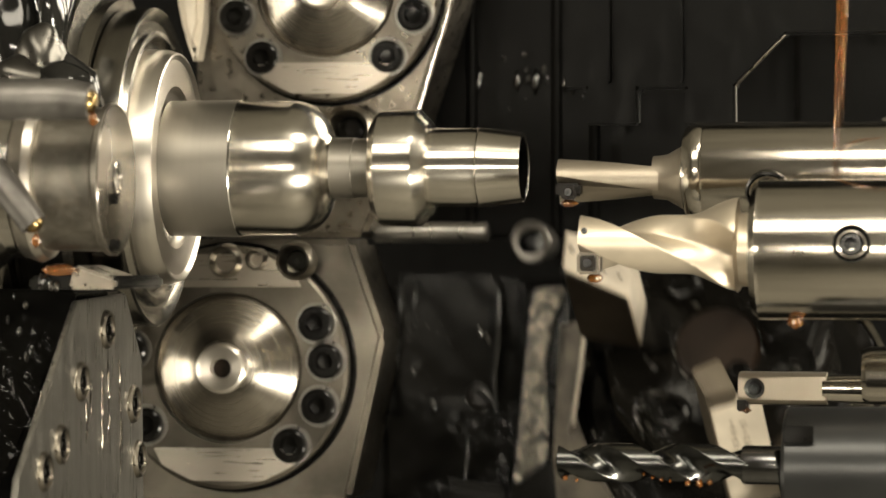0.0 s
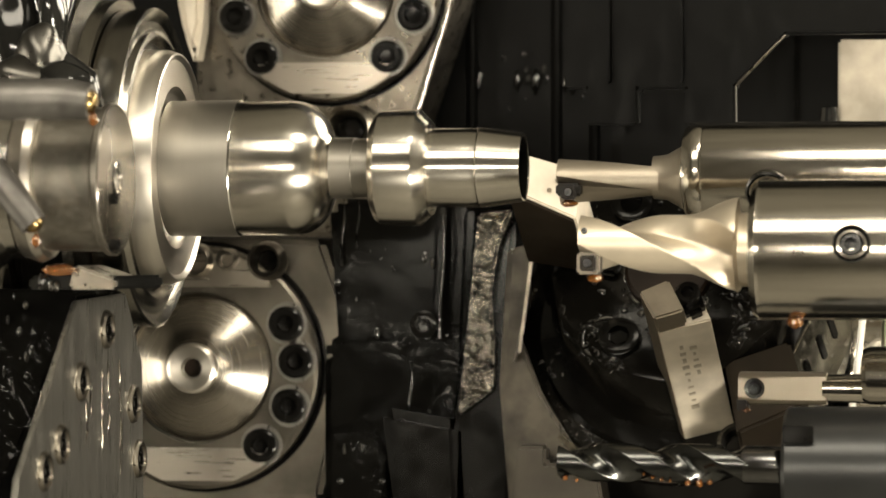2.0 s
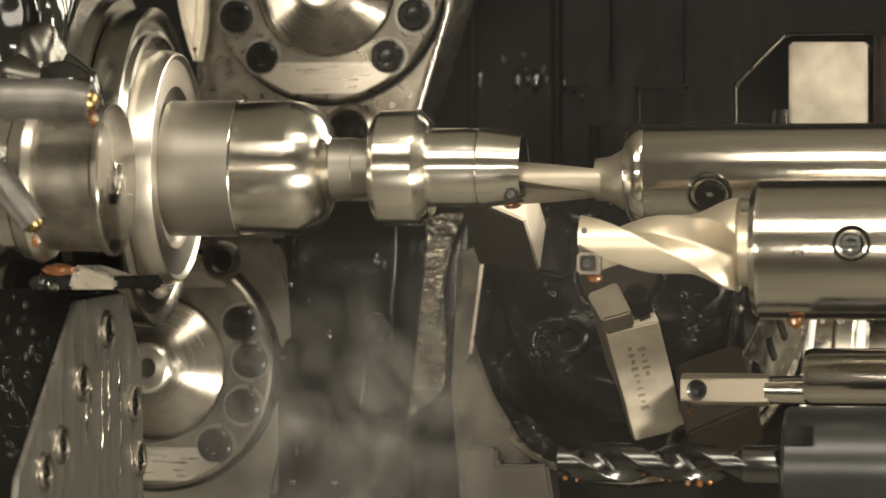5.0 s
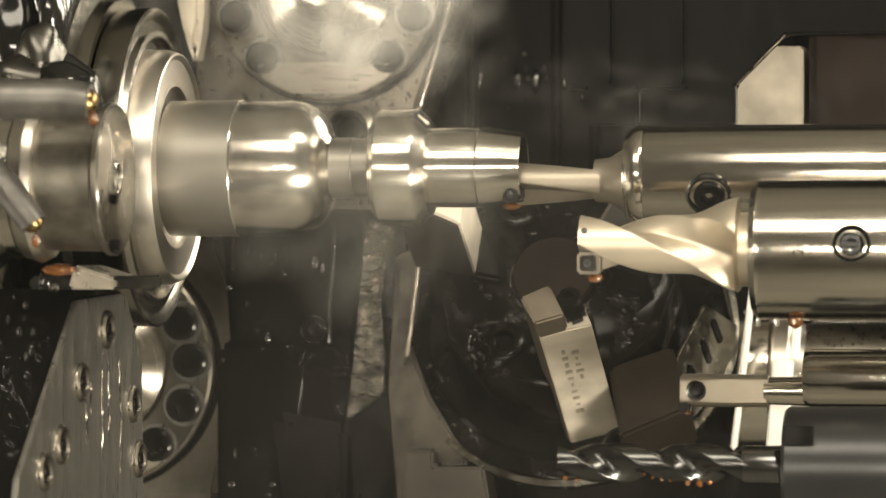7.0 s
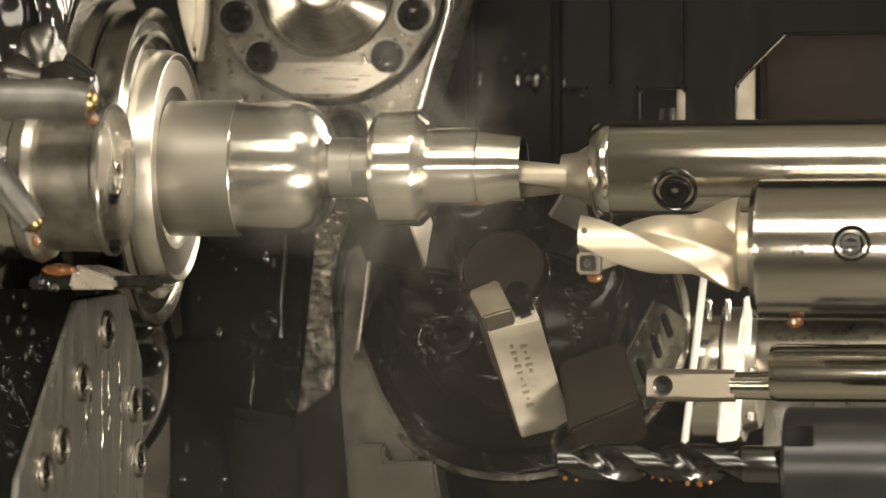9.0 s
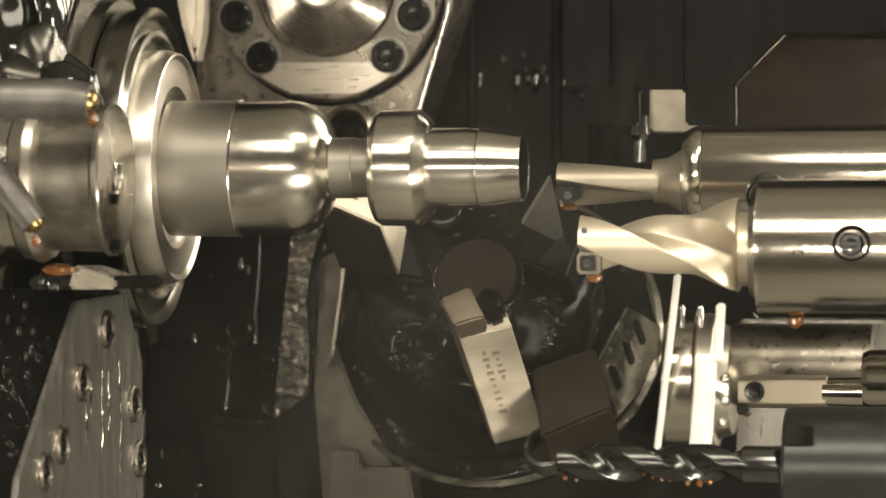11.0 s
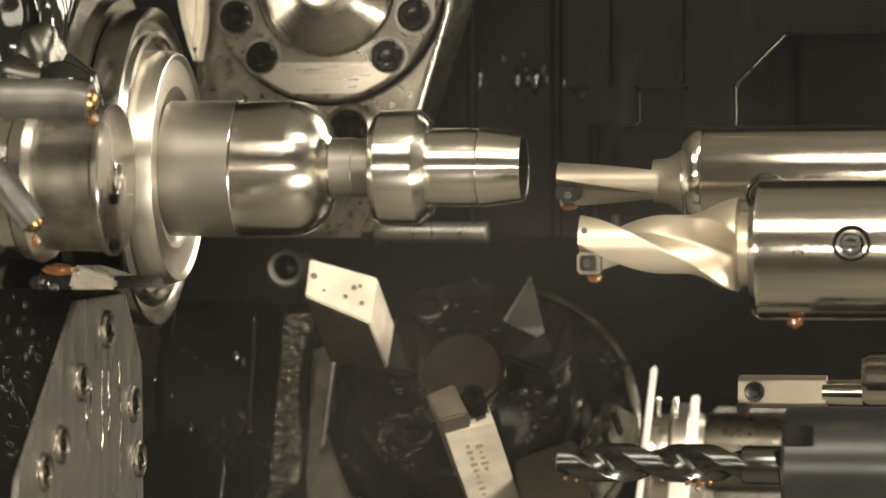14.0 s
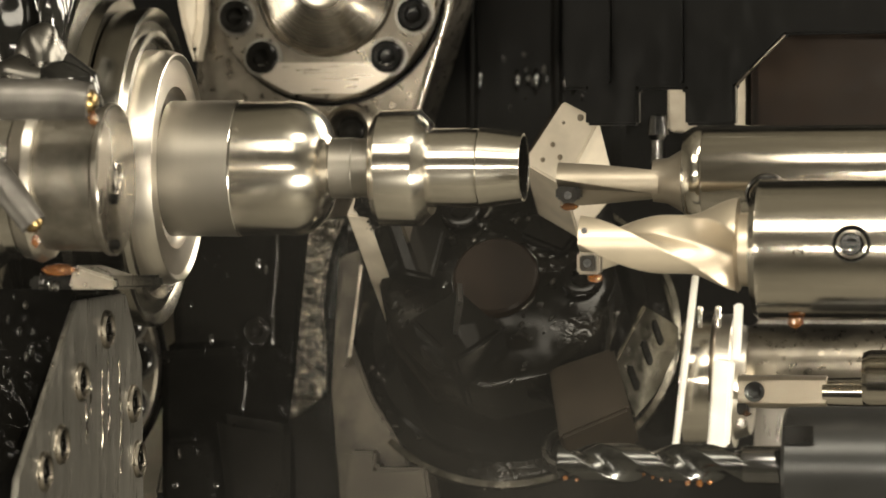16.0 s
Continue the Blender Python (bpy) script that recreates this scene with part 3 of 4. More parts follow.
def twist_drill():
    o = Vector((0.1264, -0.045, -0.0739))
    h = thing("twist_drill_holder", Matrix.Translation(o), "blued collet holder with a wet twist drill", "tool holder", "gang tools")
    part("barrel", lathe([(0, 0), (0, 0.0196), (0.0012, 0.0206), (0.0020, 0.0206), (0.085, 0.0212), (0.085, 0)], 96), BLUED, h)
    # solid black block stands in for the shaded recess
    part("notch", box(0.0008, 0.0110, -0.0205, -0.015, 0.0090, 0.0150, 0.0004), BLACK, h, "wrench notch drawn as a black block")
    part("nut_edge", tube([(-0.0025, -0.006, 0.0060), (-0.001, -0.007, -0.002), (0.0, -0.0075, -0.009)], 0.0011, 8), BLACK, h)
    L4 = 0.1264 - 0.0474
    part("drill", fluted(0.0660, 0.0066, 430, 2, 0.46, 56, 200, 112, 0.0015), DRILLDARK, h, "dark polished twist drill", m=at(-L4, 0, 0.0012) @ Matrix.Rotation(radians(60), 4, "X"))
    part("shank", lathe([(0, 0), (0, 0.0060), (0.001, 0.0066), (0.02, 0.0066), (0.02, 0)], 48), DRILLSTEEL, h, m=at(-L4 + 0.0640, 0, 0.0008))
    rng = random.Random(4)
    for px, dz, s in ((0.004, -0.0045, 0.0012), (0.008, -0.0052, 0.0009), (0.031, -0.0030, 0.0008), (0.034, -0.0040, 0.0007), (0.037, -0.0048, 0.0007), (0.040, -0.0052, 0.0007), (0.046, -0.0058, 0.0014), (0.050, -0.0060, 0.0017), (0.0535, -0.0055, 0.0012)):
        bm = bmesh.new()
        bmesh.ops.create_icosphere(bm, subdivisions=2, radius=s * 0.75)
        for v in bm.verts:
            v.co *= 1 + rng.uniform(-0.25, 0.25)
        part("oil_drop", bm, AMBER, h, "bead of amber oil", m=at(-L4 + px, -0.0045, dz + 0.0005), sharp=80)
    return h


twist_drill()

# ---- tool turret on its slide ----
HUB = Vector((0.0799, 0.03, -0.0067))
AXIS = Vector((0, -0.8746, 0.4848))  # the turret's axis: towards the door and up
TILT = 61.0


def turret_disc(t):
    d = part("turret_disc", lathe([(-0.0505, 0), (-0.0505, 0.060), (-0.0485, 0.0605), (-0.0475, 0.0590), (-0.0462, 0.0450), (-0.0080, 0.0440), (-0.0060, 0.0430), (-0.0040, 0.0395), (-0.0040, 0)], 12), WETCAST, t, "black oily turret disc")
    # the lathe runs along x: turn x into the disc's own upward axis
    for v in d.data.vertices:
        v.co = (v.co.y, v.co.z, v.co.x)
    d.data.flip_normals()
    up = Matrix.Rotation(radians(-90), 4, "Y")
    part("hub_cover", lathe([(-0.004, 0), (-0.004, 0.0158), (-0.0010, 0.0155), (0, 0.0145), (0, 0)], 48), RUST, d, "dark red-brown hub cover", m=up)
    # whole rim toned light for the lamp light on its right side
    rim = mesh_of("rim", lathe([(-0.0515, 0.058), (-0.0515, 0.0618), (-0.0480, 0.0622), (-0.0472, 0.0600)], 96), CHEEK)
    part("rim", rim, CHEEK, d, "steel rim toned for its lit right side", m=up)
    scr = socket_screw(0.0075, 0.004)
    for a, r in ((239, 0.0315), (0, 0.030), (119, 0.0315)):
        part("socket_screw", scr, BLACK, d, m=Matrix.Rotation(radians(a), 4, "Z") @ at(r, 0, -0.0045 if r < 0.05 else -0.020) @ up)
    # beads of oil standing round the hub cover and round two of the screws
    rim_rng = random.Random(3)
    for cx, cy, rr in ((0, 0, 0.0162), (0.034 * math.cos(radians(232)), 0.034 * math.sin(radians(232)), 0.0084), (0.031 * math.cos(radians(2)), 0.031 * math.sin(radians(2)), 0.0084)):
        for k in range(5):
            a0, span = k * 1.257 + rim_rng.uniform(-0.2, 0.2), rim_rng.uniform(0.35, 0.95)
            n = 7
            pts = [Vector((cx + rr * math.cos(a0 + span * i / n), cy + rr * math.sin(a0 + span * i / n), -0.0037)) for i in range(n + 1)]
            part("oil_bead", tube(pts, [0.00012] + [rim_rng.uniform(0.00025, 0.0007) for _ in range(n - 1)] + [0.00012], 8), OILED if k % 2 else DRILLSTEEL, d, sharp=80)
    # tool blocks clamped on the disc
    # square shank and holder body standing along the turret's axis, the stamped face turned outwards
    part("tool_block", slab([(0.0060, -0.0365), (0.0165, -0.0300), (0.0221, -0.0424), (0.0141, -0.0446), (0.0039, -0.0476)], -0.0460, 0.0400, 0.0006), PALE, d, "pale ground tool block with stamped marks")
    part("tool_shank", slab([(-0.0022, -0.0367), (0.0077, -0.0318), (0.0140, -0.0440), (0.0038, -0.0474)], -0.0440, 0.0500, 0.0008), BLOCK, d, "square steel tool shank")
    part("shank_clamp", slab([(0.0080, -0.0316), (0.0165, -0.0285), (0.0205, -0.0400), (0.0143, -0.0432)], -0.0300, 0.0440, 0.0015), BLACK, d, "black clamp wedge")
    part("clamp_screw", socket_screw(0.0042, 0.0030), BLACK, d, m=at(0.0142, -0.0350, 0.0438) @ up)
    part("block_foot", slab([(-0.0050, -0.0240), (0.0150, -0.0160), (0.0190, -0.0300), (-0.0010, -0.0380)], -0.0400, 0.0060, 0.0015), BLACK, d, "black tool holder foot")
    # stamped marks run down the outward face in two rows
    face = Vector((0.0182, 0.0052, 0)).normalized()
    out = Vector((face.y, -face.x, 0))
    mark = mesh_of("mark", slab([(-0.0016, -0.0011), (0.0016, -0.0011), (0.0016, 0.0011), (-0.0016, 0.0011)], 0, 0.0002, 0), INK)
    turn = Matrix((face, Vector((0, 0, 1)), out)).transposed().to_4x4()
    mk = random.Random(21)
    for i in range(15):
        a, h = (0.0068, 0.0260 - 0.0050 * i) if i < 10 else (0.0108, 0.0240 - 0.0046 * (i - 10))
        p = Vector((0.0039, -0.0476, 0)) + face * a + out * 0.0001
        part("mark", mark, INK, d, m=at(p.x, p.y, h) @ turn @ Matrix.Diagonal((mk.uniform(0.3, 0.9), mk.uniform(0.5, 1.6), 1, 1)))
    # block with a sloping face and small holes
    top = ((-0.0511, 0.0193, 0.0510), (-0.0276, 0.0184, 0.0378), (-0.0285, -0.0007, 0.0374), (-0.0512, 0.0036, 0.0510))
    bm = bmesh.new()
    high = [bm.verts.new(p) for p in top]
    low = [bm.verts.new((x, y, 0.0)) for x, y, z in top]
    bm.faces.new(high)
    bm.faces.new(low[::-1])
    for i in range(4):
        j = (i + 1) % 4
        bm.faces.new((high[j], high[i], low[i], low[j]))
    bmesh.ops.recalc_face_normals(bm, faces=bm.faces)
    bmesh.ops.bevel(bm, geom=bm.edges[:], offset=0.0006, segments=2, affect="EDGES")
    part("spotted_block", bm, PALE, d, "pale tool block with small holes")
    # dark brown plate that puts shade on the block's outward side
    edge = Vector((0.0227, -0.0043, 0)).normalized()
    bm = prism([(0.0005, 0.0005), (0.0226, 0.0005), (0.0226, 0.0368), (0.0005, 0.0502)], -0.0012, 0.0, 0.0003)
    part("shade_plate", bm, SIDEBROWN, d, "thin dark brown plate added to shade the outward side", m=Matrix.Translation((-0.0512, 0.0035, 0)) @ Matrix((edge, Vector((-edge.y, edge.x, 0)), Vector((0, 0, 1)))).transposed().to_4x4())
    dot = mesh_of("hole", lathe([(0, 0), (0, 0.0013), (0.0002, 0.0012), (0.0002, 0)], 14), STAIN)
    lean = Matrix.Rotation(radians(29.5), 4, "Y")
    for x, y, k in ((-0.0488, 0.0125, 1.0), (-0.0350, 0.0118, 0.8), (-0.0375, 0.0072, 0.7), (-0.0318, 0.0062, 0.7), (-0.0330, 0.0130, 0.6), (-0.0450, 0.0075, 0.5)):
        part("hole", dot, STAIN, d, m=at(x, y, 0.0512 - 0.565 * (x + 0.0511)) @ lean @ up @ Matrix.Diagonal((1, k, k, 1)))
    part("block_foot", slab([(-0.0500, 0.0170), (-0.0200, 0.0165), (-0.0180, -0.0030), (-0.0490, 0.0030)], -0.0380, -0.0002, 0.0015), BLACK, d)
    part("holder", slab([(0.017, -0.002), (0.036, -0.010), (0.042, 0.014), (0.022, 0.022)], -0.024, 0.0150, 0.0015), BLACK, d, "black insert holder")
    fin = bmesh.new()
    tri = [Vector(p) for p in ((0.0317, 0.0155, 0.0440), (0.0205, 0.0044, 0.0300), (0.0330, 0.0070, 0.0100))]
    off = (tri[1] - tri[0]).cross(tri[2] - tri[0]).normalized() * 0.0009
    near, far = [fin.verts.new(p + off) for p in tri], [fin.verts.new(p - off) for p in tri]
    fin.faces.new(near)
    fin.faces.new(far[::-1])
    for i in range(3):
        fin.faces.new((near[(i + 1) % 3], near[i], far[i], far[(i + 1) % 3]))
    part("spike_insert", fin, SPIKE, d, "pointed grey insert")
    beads(d, 54, lambda g: (g.uniform(-0.028, 0.032), g.uniform(-0.028, 0.030), -0.0040), 5, up)
    # wet chips caught on the disc and on the tool block
    rng = random.Random(7)
    curl = CURLS
    for n in range(4):
        pts = [(0.0016 * math.cos(k * 0.9) * (1 + 0.1 * k), 0.0016 * math.sin(k * 0.9), 0.0004 * k) for k in range(4 + n)]
        curl.append(mesh_of("metal_chip", tube(pts, [0.00025] + [0.0005] * (2 + n) + [0.0002], 6), DRILLSTEEL if n % 2 else OILED, 80))
    spots = [(-0.022 + rng.gauss(0, 0.008), -0.031 + rng.gauss(0, 0.006), -0.0035) for _ in range(26)] + [(0.0185 + rng.gauss(0, 0.0009), -0.0345 + rng.gauss(0, 0.0012), 0.0405 - 0.010 * rng.random()) for _ in range(12)] + [(-0.0516 + rng.gauss(0, 0.0006), 0.0050 + rng.gauss(0, 0.003), 0.047 + rng.gauss(0, 0.003)) for _ in range(10)]
    spots += [(rng.uniform(-0.03, 0.035), rng.uniform(-0.03, 0.03), -0.0038) for _ in range(22)]
    for x, y, z in spots:
        k = rng.choice(curl)
        part("metal_chip", k, None, d, m=at(x, y, z) @ Euler((rng.uniform(-1, 1), rng.uniform(-1, 1), rng.uniform(0, 6))).to_matrix().to_4x4() @ Matrix.Scale(rng.uniform(0.25, 0.6), 4))
    return d


def turret():
    t = thing("tool_turret", Matrix.Translation(HUB), "black oil-wet tool turret with its housing", "tool turret")
    disc = turret_disc(t)
    tilt = pose(0, 0, 0, TILT)
    part("side_block", slab([(0.0217, -0.0353), (0.0442, -0.0265), (0.0522, -0.0514), (0.0277, -0.0635)], -0.034, -0.0050, 0.0012), SIDEBROWN, t, "dark brown side block", m=tilt)
    part("bored_boss", lathe([(-0.004, 0.0052), (0.0, 0.0056), (0.0012, 0.0066), (0.0006, 0.0080), (-0.006, 0.0084)], 32), OILED, t, "wet bored boss", m=tilt @ at(0.0262, -0.0572, -0.0250) @ Matrix.Rotation(radians(-90), 4, "Y"))
    part("boss_bore", lathe([(-0.003, 0), (-0.003, 0.0053), (-0.005, 0.0053), (-0.005, 0)], 28), BLACK, t, m=tilt @ at(0.0262, -0.0572, -0.0250) @ Matrix.Rotation(radians(-90), 4, "Y"))
    # open pipe that stands out of the casting
    pipe = part("pipe_end", lathe([(-0.03, 0), (-0.03, 0.0060), (-0.003, 0.0064), (-0.002, 0.0076), (0.0, 0.0078), (0.001, 0.007), (0.0005, 0.0050), (-0.028, 0.0048), (-0.028, 0)], 40), NOZZLE, t, "open round steel pipe end", m=at(-0.0747, 0.0308, 0.0378) @ FACING)
    # pipe lined in black, so its inner shade is in the colour
    part("bore", lathe([(-0.001, 0.0047), (-0.002, 0.0045), (-0.02, 0.0044), (-0.02, 0)], 32), BLACK, pipe, "dark bore")
    # slotted steel cheek on the fixed side of the disc
    m = pose(0, 0, 0, TILT) @ Matrix.Rotation(radians(-22), 4, "Z") @ at(0.0560, 0, -0.0225) @ Matrix.Rotation(radians(68), 4, "Y") @ Matrix.Rotation(radians(90), 4, "Z")
    part("cheek", slab([(-0.019, -0.0125), (-0.006, -0.0165), (0.010, -0.0160), (0.020, -0.0105), (0.014, 0.0115), (-0.012, 0.0115)], -0.0010, 0.0010, 0.0005), CHEEK, t, "wet worn steel cheek with slots", m=m)
    # slots are black slabs laid on the cheek in place of shaded openings
    slot = mesh_of("slot", slab([(-0.006, -0.0022), (0.006, -0.0022), (0.0075, 0), (0.006, 0.0022), (-0.006, 0.0022), (-0.0075, 0)], -0.0006, 0.0006, 0.0003), BLACK)
    for k in (-0.009, 0.002, 0.011):
        part("slot", slot, BLACK, t, m=m @ at(k, -0.001, 0.0010) @ Matrix.Rotation(radians(72), 4, "Z") @ Matrix.Scale(0.75, 4))
    o = HUB
    P = lambda pts: [(x - o.x, z - o.z) for x, y, z in pts]
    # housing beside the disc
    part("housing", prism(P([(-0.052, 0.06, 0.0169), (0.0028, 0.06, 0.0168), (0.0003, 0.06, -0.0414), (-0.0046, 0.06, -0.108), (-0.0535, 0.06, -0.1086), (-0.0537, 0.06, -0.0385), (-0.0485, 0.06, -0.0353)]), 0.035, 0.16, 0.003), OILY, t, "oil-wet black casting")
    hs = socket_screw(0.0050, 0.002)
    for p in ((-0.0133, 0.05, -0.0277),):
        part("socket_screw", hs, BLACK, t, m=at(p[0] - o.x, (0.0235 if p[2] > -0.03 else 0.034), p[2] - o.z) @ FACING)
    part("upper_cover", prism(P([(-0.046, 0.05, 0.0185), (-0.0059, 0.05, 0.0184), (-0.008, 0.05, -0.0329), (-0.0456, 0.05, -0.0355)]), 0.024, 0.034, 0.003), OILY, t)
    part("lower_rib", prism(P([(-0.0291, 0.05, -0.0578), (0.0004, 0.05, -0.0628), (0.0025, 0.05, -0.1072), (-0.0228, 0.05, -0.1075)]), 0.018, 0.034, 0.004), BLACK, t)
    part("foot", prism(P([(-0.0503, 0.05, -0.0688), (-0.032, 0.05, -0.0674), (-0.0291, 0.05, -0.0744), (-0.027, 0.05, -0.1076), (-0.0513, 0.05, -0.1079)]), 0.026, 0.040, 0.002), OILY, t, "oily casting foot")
    part("ledge", prism(P([(-0.0511, 0.05, -0.0355), (-0.0196, 0.05, -0.0338), (-0.0196, 0.05, -0.0367), (-0.0511, 0.05, -0.0389)]), 0.020, 0.036, 0.0015), OILY, t, "wet ledge of the casting")
    # glossy black rods added where the casting shows vertical highlights
    for a, b, w in (((-0.0435, 0.05, 0.0199), (-0.0443, 0.05, -0.006), 0.0006), ((-0.038, 0.05, 0.0185), (-0.0386, 0.05, 0.0002), 0.0005), ((-0.0181, 0.05, -0.0412), (-0.019, 0.05, -0.064), 0.0006), ((-0.0059, 0.05, 0.0126), (-0.0076, 0.05, -0.0329), 0.0007)):
        p, q = Vector(a) - o, Vector(b) - o
        p.y = q.y = 0.0235
        part("vertical_streak", tube([p, p.lerp(q, 0.35) + Vector((0.0005, 0, 0)), p.lerp(q, 0.7) - Vector((0.0004, 0, 0)), q], [w * 0.5, w, w * 0.8, w * 1.4], 10), WETBLACK, t, "thin glossy rod put in for a vertical highlight", sharp=80)
    beads(t, 12, lambda g: (g.uniform(-0.0481, 0.0004) - o.x, 0.0238, g.uniform(-0.0868, 0.0085) - o.z), 3, FACING)
    part("wet_face", prism(P([(0.008, 0.045, 0.013), (0.0211, 0.045, 0.0146), (0.0155, 0.045, 0.0002), (0.013, 0.045, -0.0162), (0.0142, 0.045, -0.0327), (0.0138, 0.045, -0.0512), (0.0005, 0.045, -0.061)]), 0.015, 0.030, 0.001), WET, t, "rippled oil-wet side face")
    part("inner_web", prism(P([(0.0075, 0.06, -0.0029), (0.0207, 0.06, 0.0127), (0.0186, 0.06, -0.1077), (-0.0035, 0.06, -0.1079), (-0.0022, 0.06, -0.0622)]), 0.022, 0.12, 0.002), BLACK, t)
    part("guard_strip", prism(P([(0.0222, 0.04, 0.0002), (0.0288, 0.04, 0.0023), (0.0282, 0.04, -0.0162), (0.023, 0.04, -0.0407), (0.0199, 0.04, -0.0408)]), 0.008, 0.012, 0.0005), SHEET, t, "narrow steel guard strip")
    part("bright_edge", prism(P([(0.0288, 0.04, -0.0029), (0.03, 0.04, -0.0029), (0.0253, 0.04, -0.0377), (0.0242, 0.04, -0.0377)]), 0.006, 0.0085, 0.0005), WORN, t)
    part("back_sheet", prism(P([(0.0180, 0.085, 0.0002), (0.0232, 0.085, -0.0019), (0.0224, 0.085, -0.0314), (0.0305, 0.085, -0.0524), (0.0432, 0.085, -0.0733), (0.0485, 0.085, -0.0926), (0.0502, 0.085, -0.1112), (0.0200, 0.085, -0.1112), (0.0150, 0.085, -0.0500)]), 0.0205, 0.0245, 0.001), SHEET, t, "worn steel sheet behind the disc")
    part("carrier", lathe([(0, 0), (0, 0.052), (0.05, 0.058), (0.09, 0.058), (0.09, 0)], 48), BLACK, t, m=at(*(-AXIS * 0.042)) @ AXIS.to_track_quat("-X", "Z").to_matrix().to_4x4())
    # chips put in for the sparkles on the wet casting
    rng = random.Random(11)
    for (x, y, z), n in (((0.0067, 0.05, -0.0473), 12), ((-0.0147, 0.05, -0.0277), 7), ((-0.0291, 0.05, -0.0019), 6), ((0.0359, 0.05, -0.0409), 8), ((0.0401, 0.05, -0.0656), 8)):
        for _ in range(n):
            part("metal_chip", rng.choice(CURLS), None, t, m=at(x - o.x + rng.gauss(0, 0.003), 0.0145 if x > 0.03 else 0.0225, z - o.z + rng.gauss(0, 0.005)) @ Euler((rng.uniform(1, 2), rng.uniform(-1, 1), rng.uniform(0, 6))).to_matrix().to_4x4() @ Matrix.Scale(rng.uniform(0.2, 0.5), 4))
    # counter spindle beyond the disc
    part("edge_strip", prism(P([(0.1478, 0.07, -0.0064), (0.1499, 0.07, -0.0064), (0.1423, 0.07, -0.0712), (0.1402, 0.07, -0.0712)]), 0.030, 0.036, 0.0008), GLEAM, t, "edge strip with its glare put into the white")
    part("spindle_panel", prism(P([(0.1636, 0.13, -0.0245), (0.2414, 0.13, -0.0243), (0.2414, 0.13, -0.0822), (0.1626, 0.13, -0.0829)]), 0.100, 0.106, 0.001), GREY, t, "grey steel panel behind the spindle")
    for p in ((0.1653, 0.075, -0.0451), (0.1653, 0.075, -0.0533), (0.1645, 0.075, -0.0616)):
        part("pin", lathe([(-0.002, 0), (-0.002, 0.0018), (0.003, 0.0020), (0.0036, 0.0012), (0.0036, 0)], 16), POLISH, t, m=Matrix.Translation(Vector(p) - o) @ FACING)
    part("side_plate", prism(P([(0.1564, 0.068, -0.0375), (0.1631, 0.068, -0.0383), (0.1611, 0.068, -0.0695), (0.1539, 0.068, -0.0706)]), 0.024, 0.036, 0.0008), GLEAM, t, "side plate with its glare put into the white")
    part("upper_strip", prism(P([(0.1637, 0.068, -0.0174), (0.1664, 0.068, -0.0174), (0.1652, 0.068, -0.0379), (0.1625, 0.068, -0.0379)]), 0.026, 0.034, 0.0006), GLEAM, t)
    for p in ((0.1485, 0.075, -0.0225), (0.1555, 0.075, -0.0225)):
        part("post", lathe([(-0.004, 0), (-0.004, 0.0012), (0.003, 0.0014), (0.004, 0.0009), (0.004, 0)], 16), POLISH, t, m=Matrix.Translation(Vector(p) - o) @ Matrix.Rotation(radians(-90), 4, "Y"))
    cz = -0.0469 - o.z
    X = lambda x: x - o.x
    part("spindle_ring", lathe([(X(0.1412), 0), (X(0.1412), 0.026), (X(0.1521), 0.026), (X(0.1521), 0)], 64), GROUND, t, m=at(0, 0.07, cz))
    part("bright_ring", lathe([(X(0.1525), 0), (X(0.1525), 0.0235), (X(0.1538), 0.025), (X(0.1592), 0.025), (X(0.1596), 0.022), (X(0.165), 0.020), (X(0.165), 0)], 64), FACED, t, m=at(0, 0.07, cz))
    part("spindle_body", lathe([(X(0.1642), 0), (X(0.1642), 0.0145), (X(0.1671), 0.0155), (X(0.2174), 0.0155), (X(0.2174), 0)], 64), WORN, t, m=at(0, 0.07, cz + 0.006))
    part("lower_bracket", prism(P([(0.0232, 0.05, -0.0715), (0.0336, 0.05, -0.0714), (0.0336, 0.05, -0.0776), (0.0523, 0.05, -0.0774), (0.055, 0.05, -0.0942), (0.0201, 0.05, -0.0946)]), 0.012, 0.030, 0.0012), SHADE, t, "stepped steel bracket")
    # upper end block with a pale face
    part("end_block", prism(P([(0.1361, 0.08, 0.0769), (0.165, 0.08, 0.0766), (0.165, 0.08, 0.0461), (0.1361, 0.08, 0.0462)]), 0.05, 0.075, 0.001), ENDBLOCK, t, "pale worn end block")
    part("stained_casting", prism(P([(0.1674, 0.08, 0.0828), (0.2363, 0.08, 0.0821), (0.2363, 0.08, 0.0227), (0.1674, 0.08, 0.0229)]), 0.045, 0.095, 0.003), RUST, t, "brown stained casting")
    part("nozzle_knob", lathe([(-0.006, 0), (-0.005, 0.003), (0.002, 0.004), (0.004, 0.0025), (0.012, 0.0025), (0.012, 0)], 20), DRILLSTEEL, t, m=at(0.1339 - o.x, 0.04, 0.0465 - o.z) @ Matrix.Rotation(radians(90), 4, "Y"))
    return t, disc


turret_ob, disc_ob = turret()
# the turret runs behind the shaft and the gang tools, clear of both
# enlarged and shifted about the camera's place, so its outline in view stays put
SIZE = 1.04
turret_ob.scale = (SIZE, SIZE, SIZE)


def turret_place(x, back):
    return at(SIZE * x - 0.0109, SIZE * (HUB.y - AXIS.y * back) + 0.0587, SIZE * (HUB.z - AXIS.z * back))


# ---- fixed guards and bars behind ----


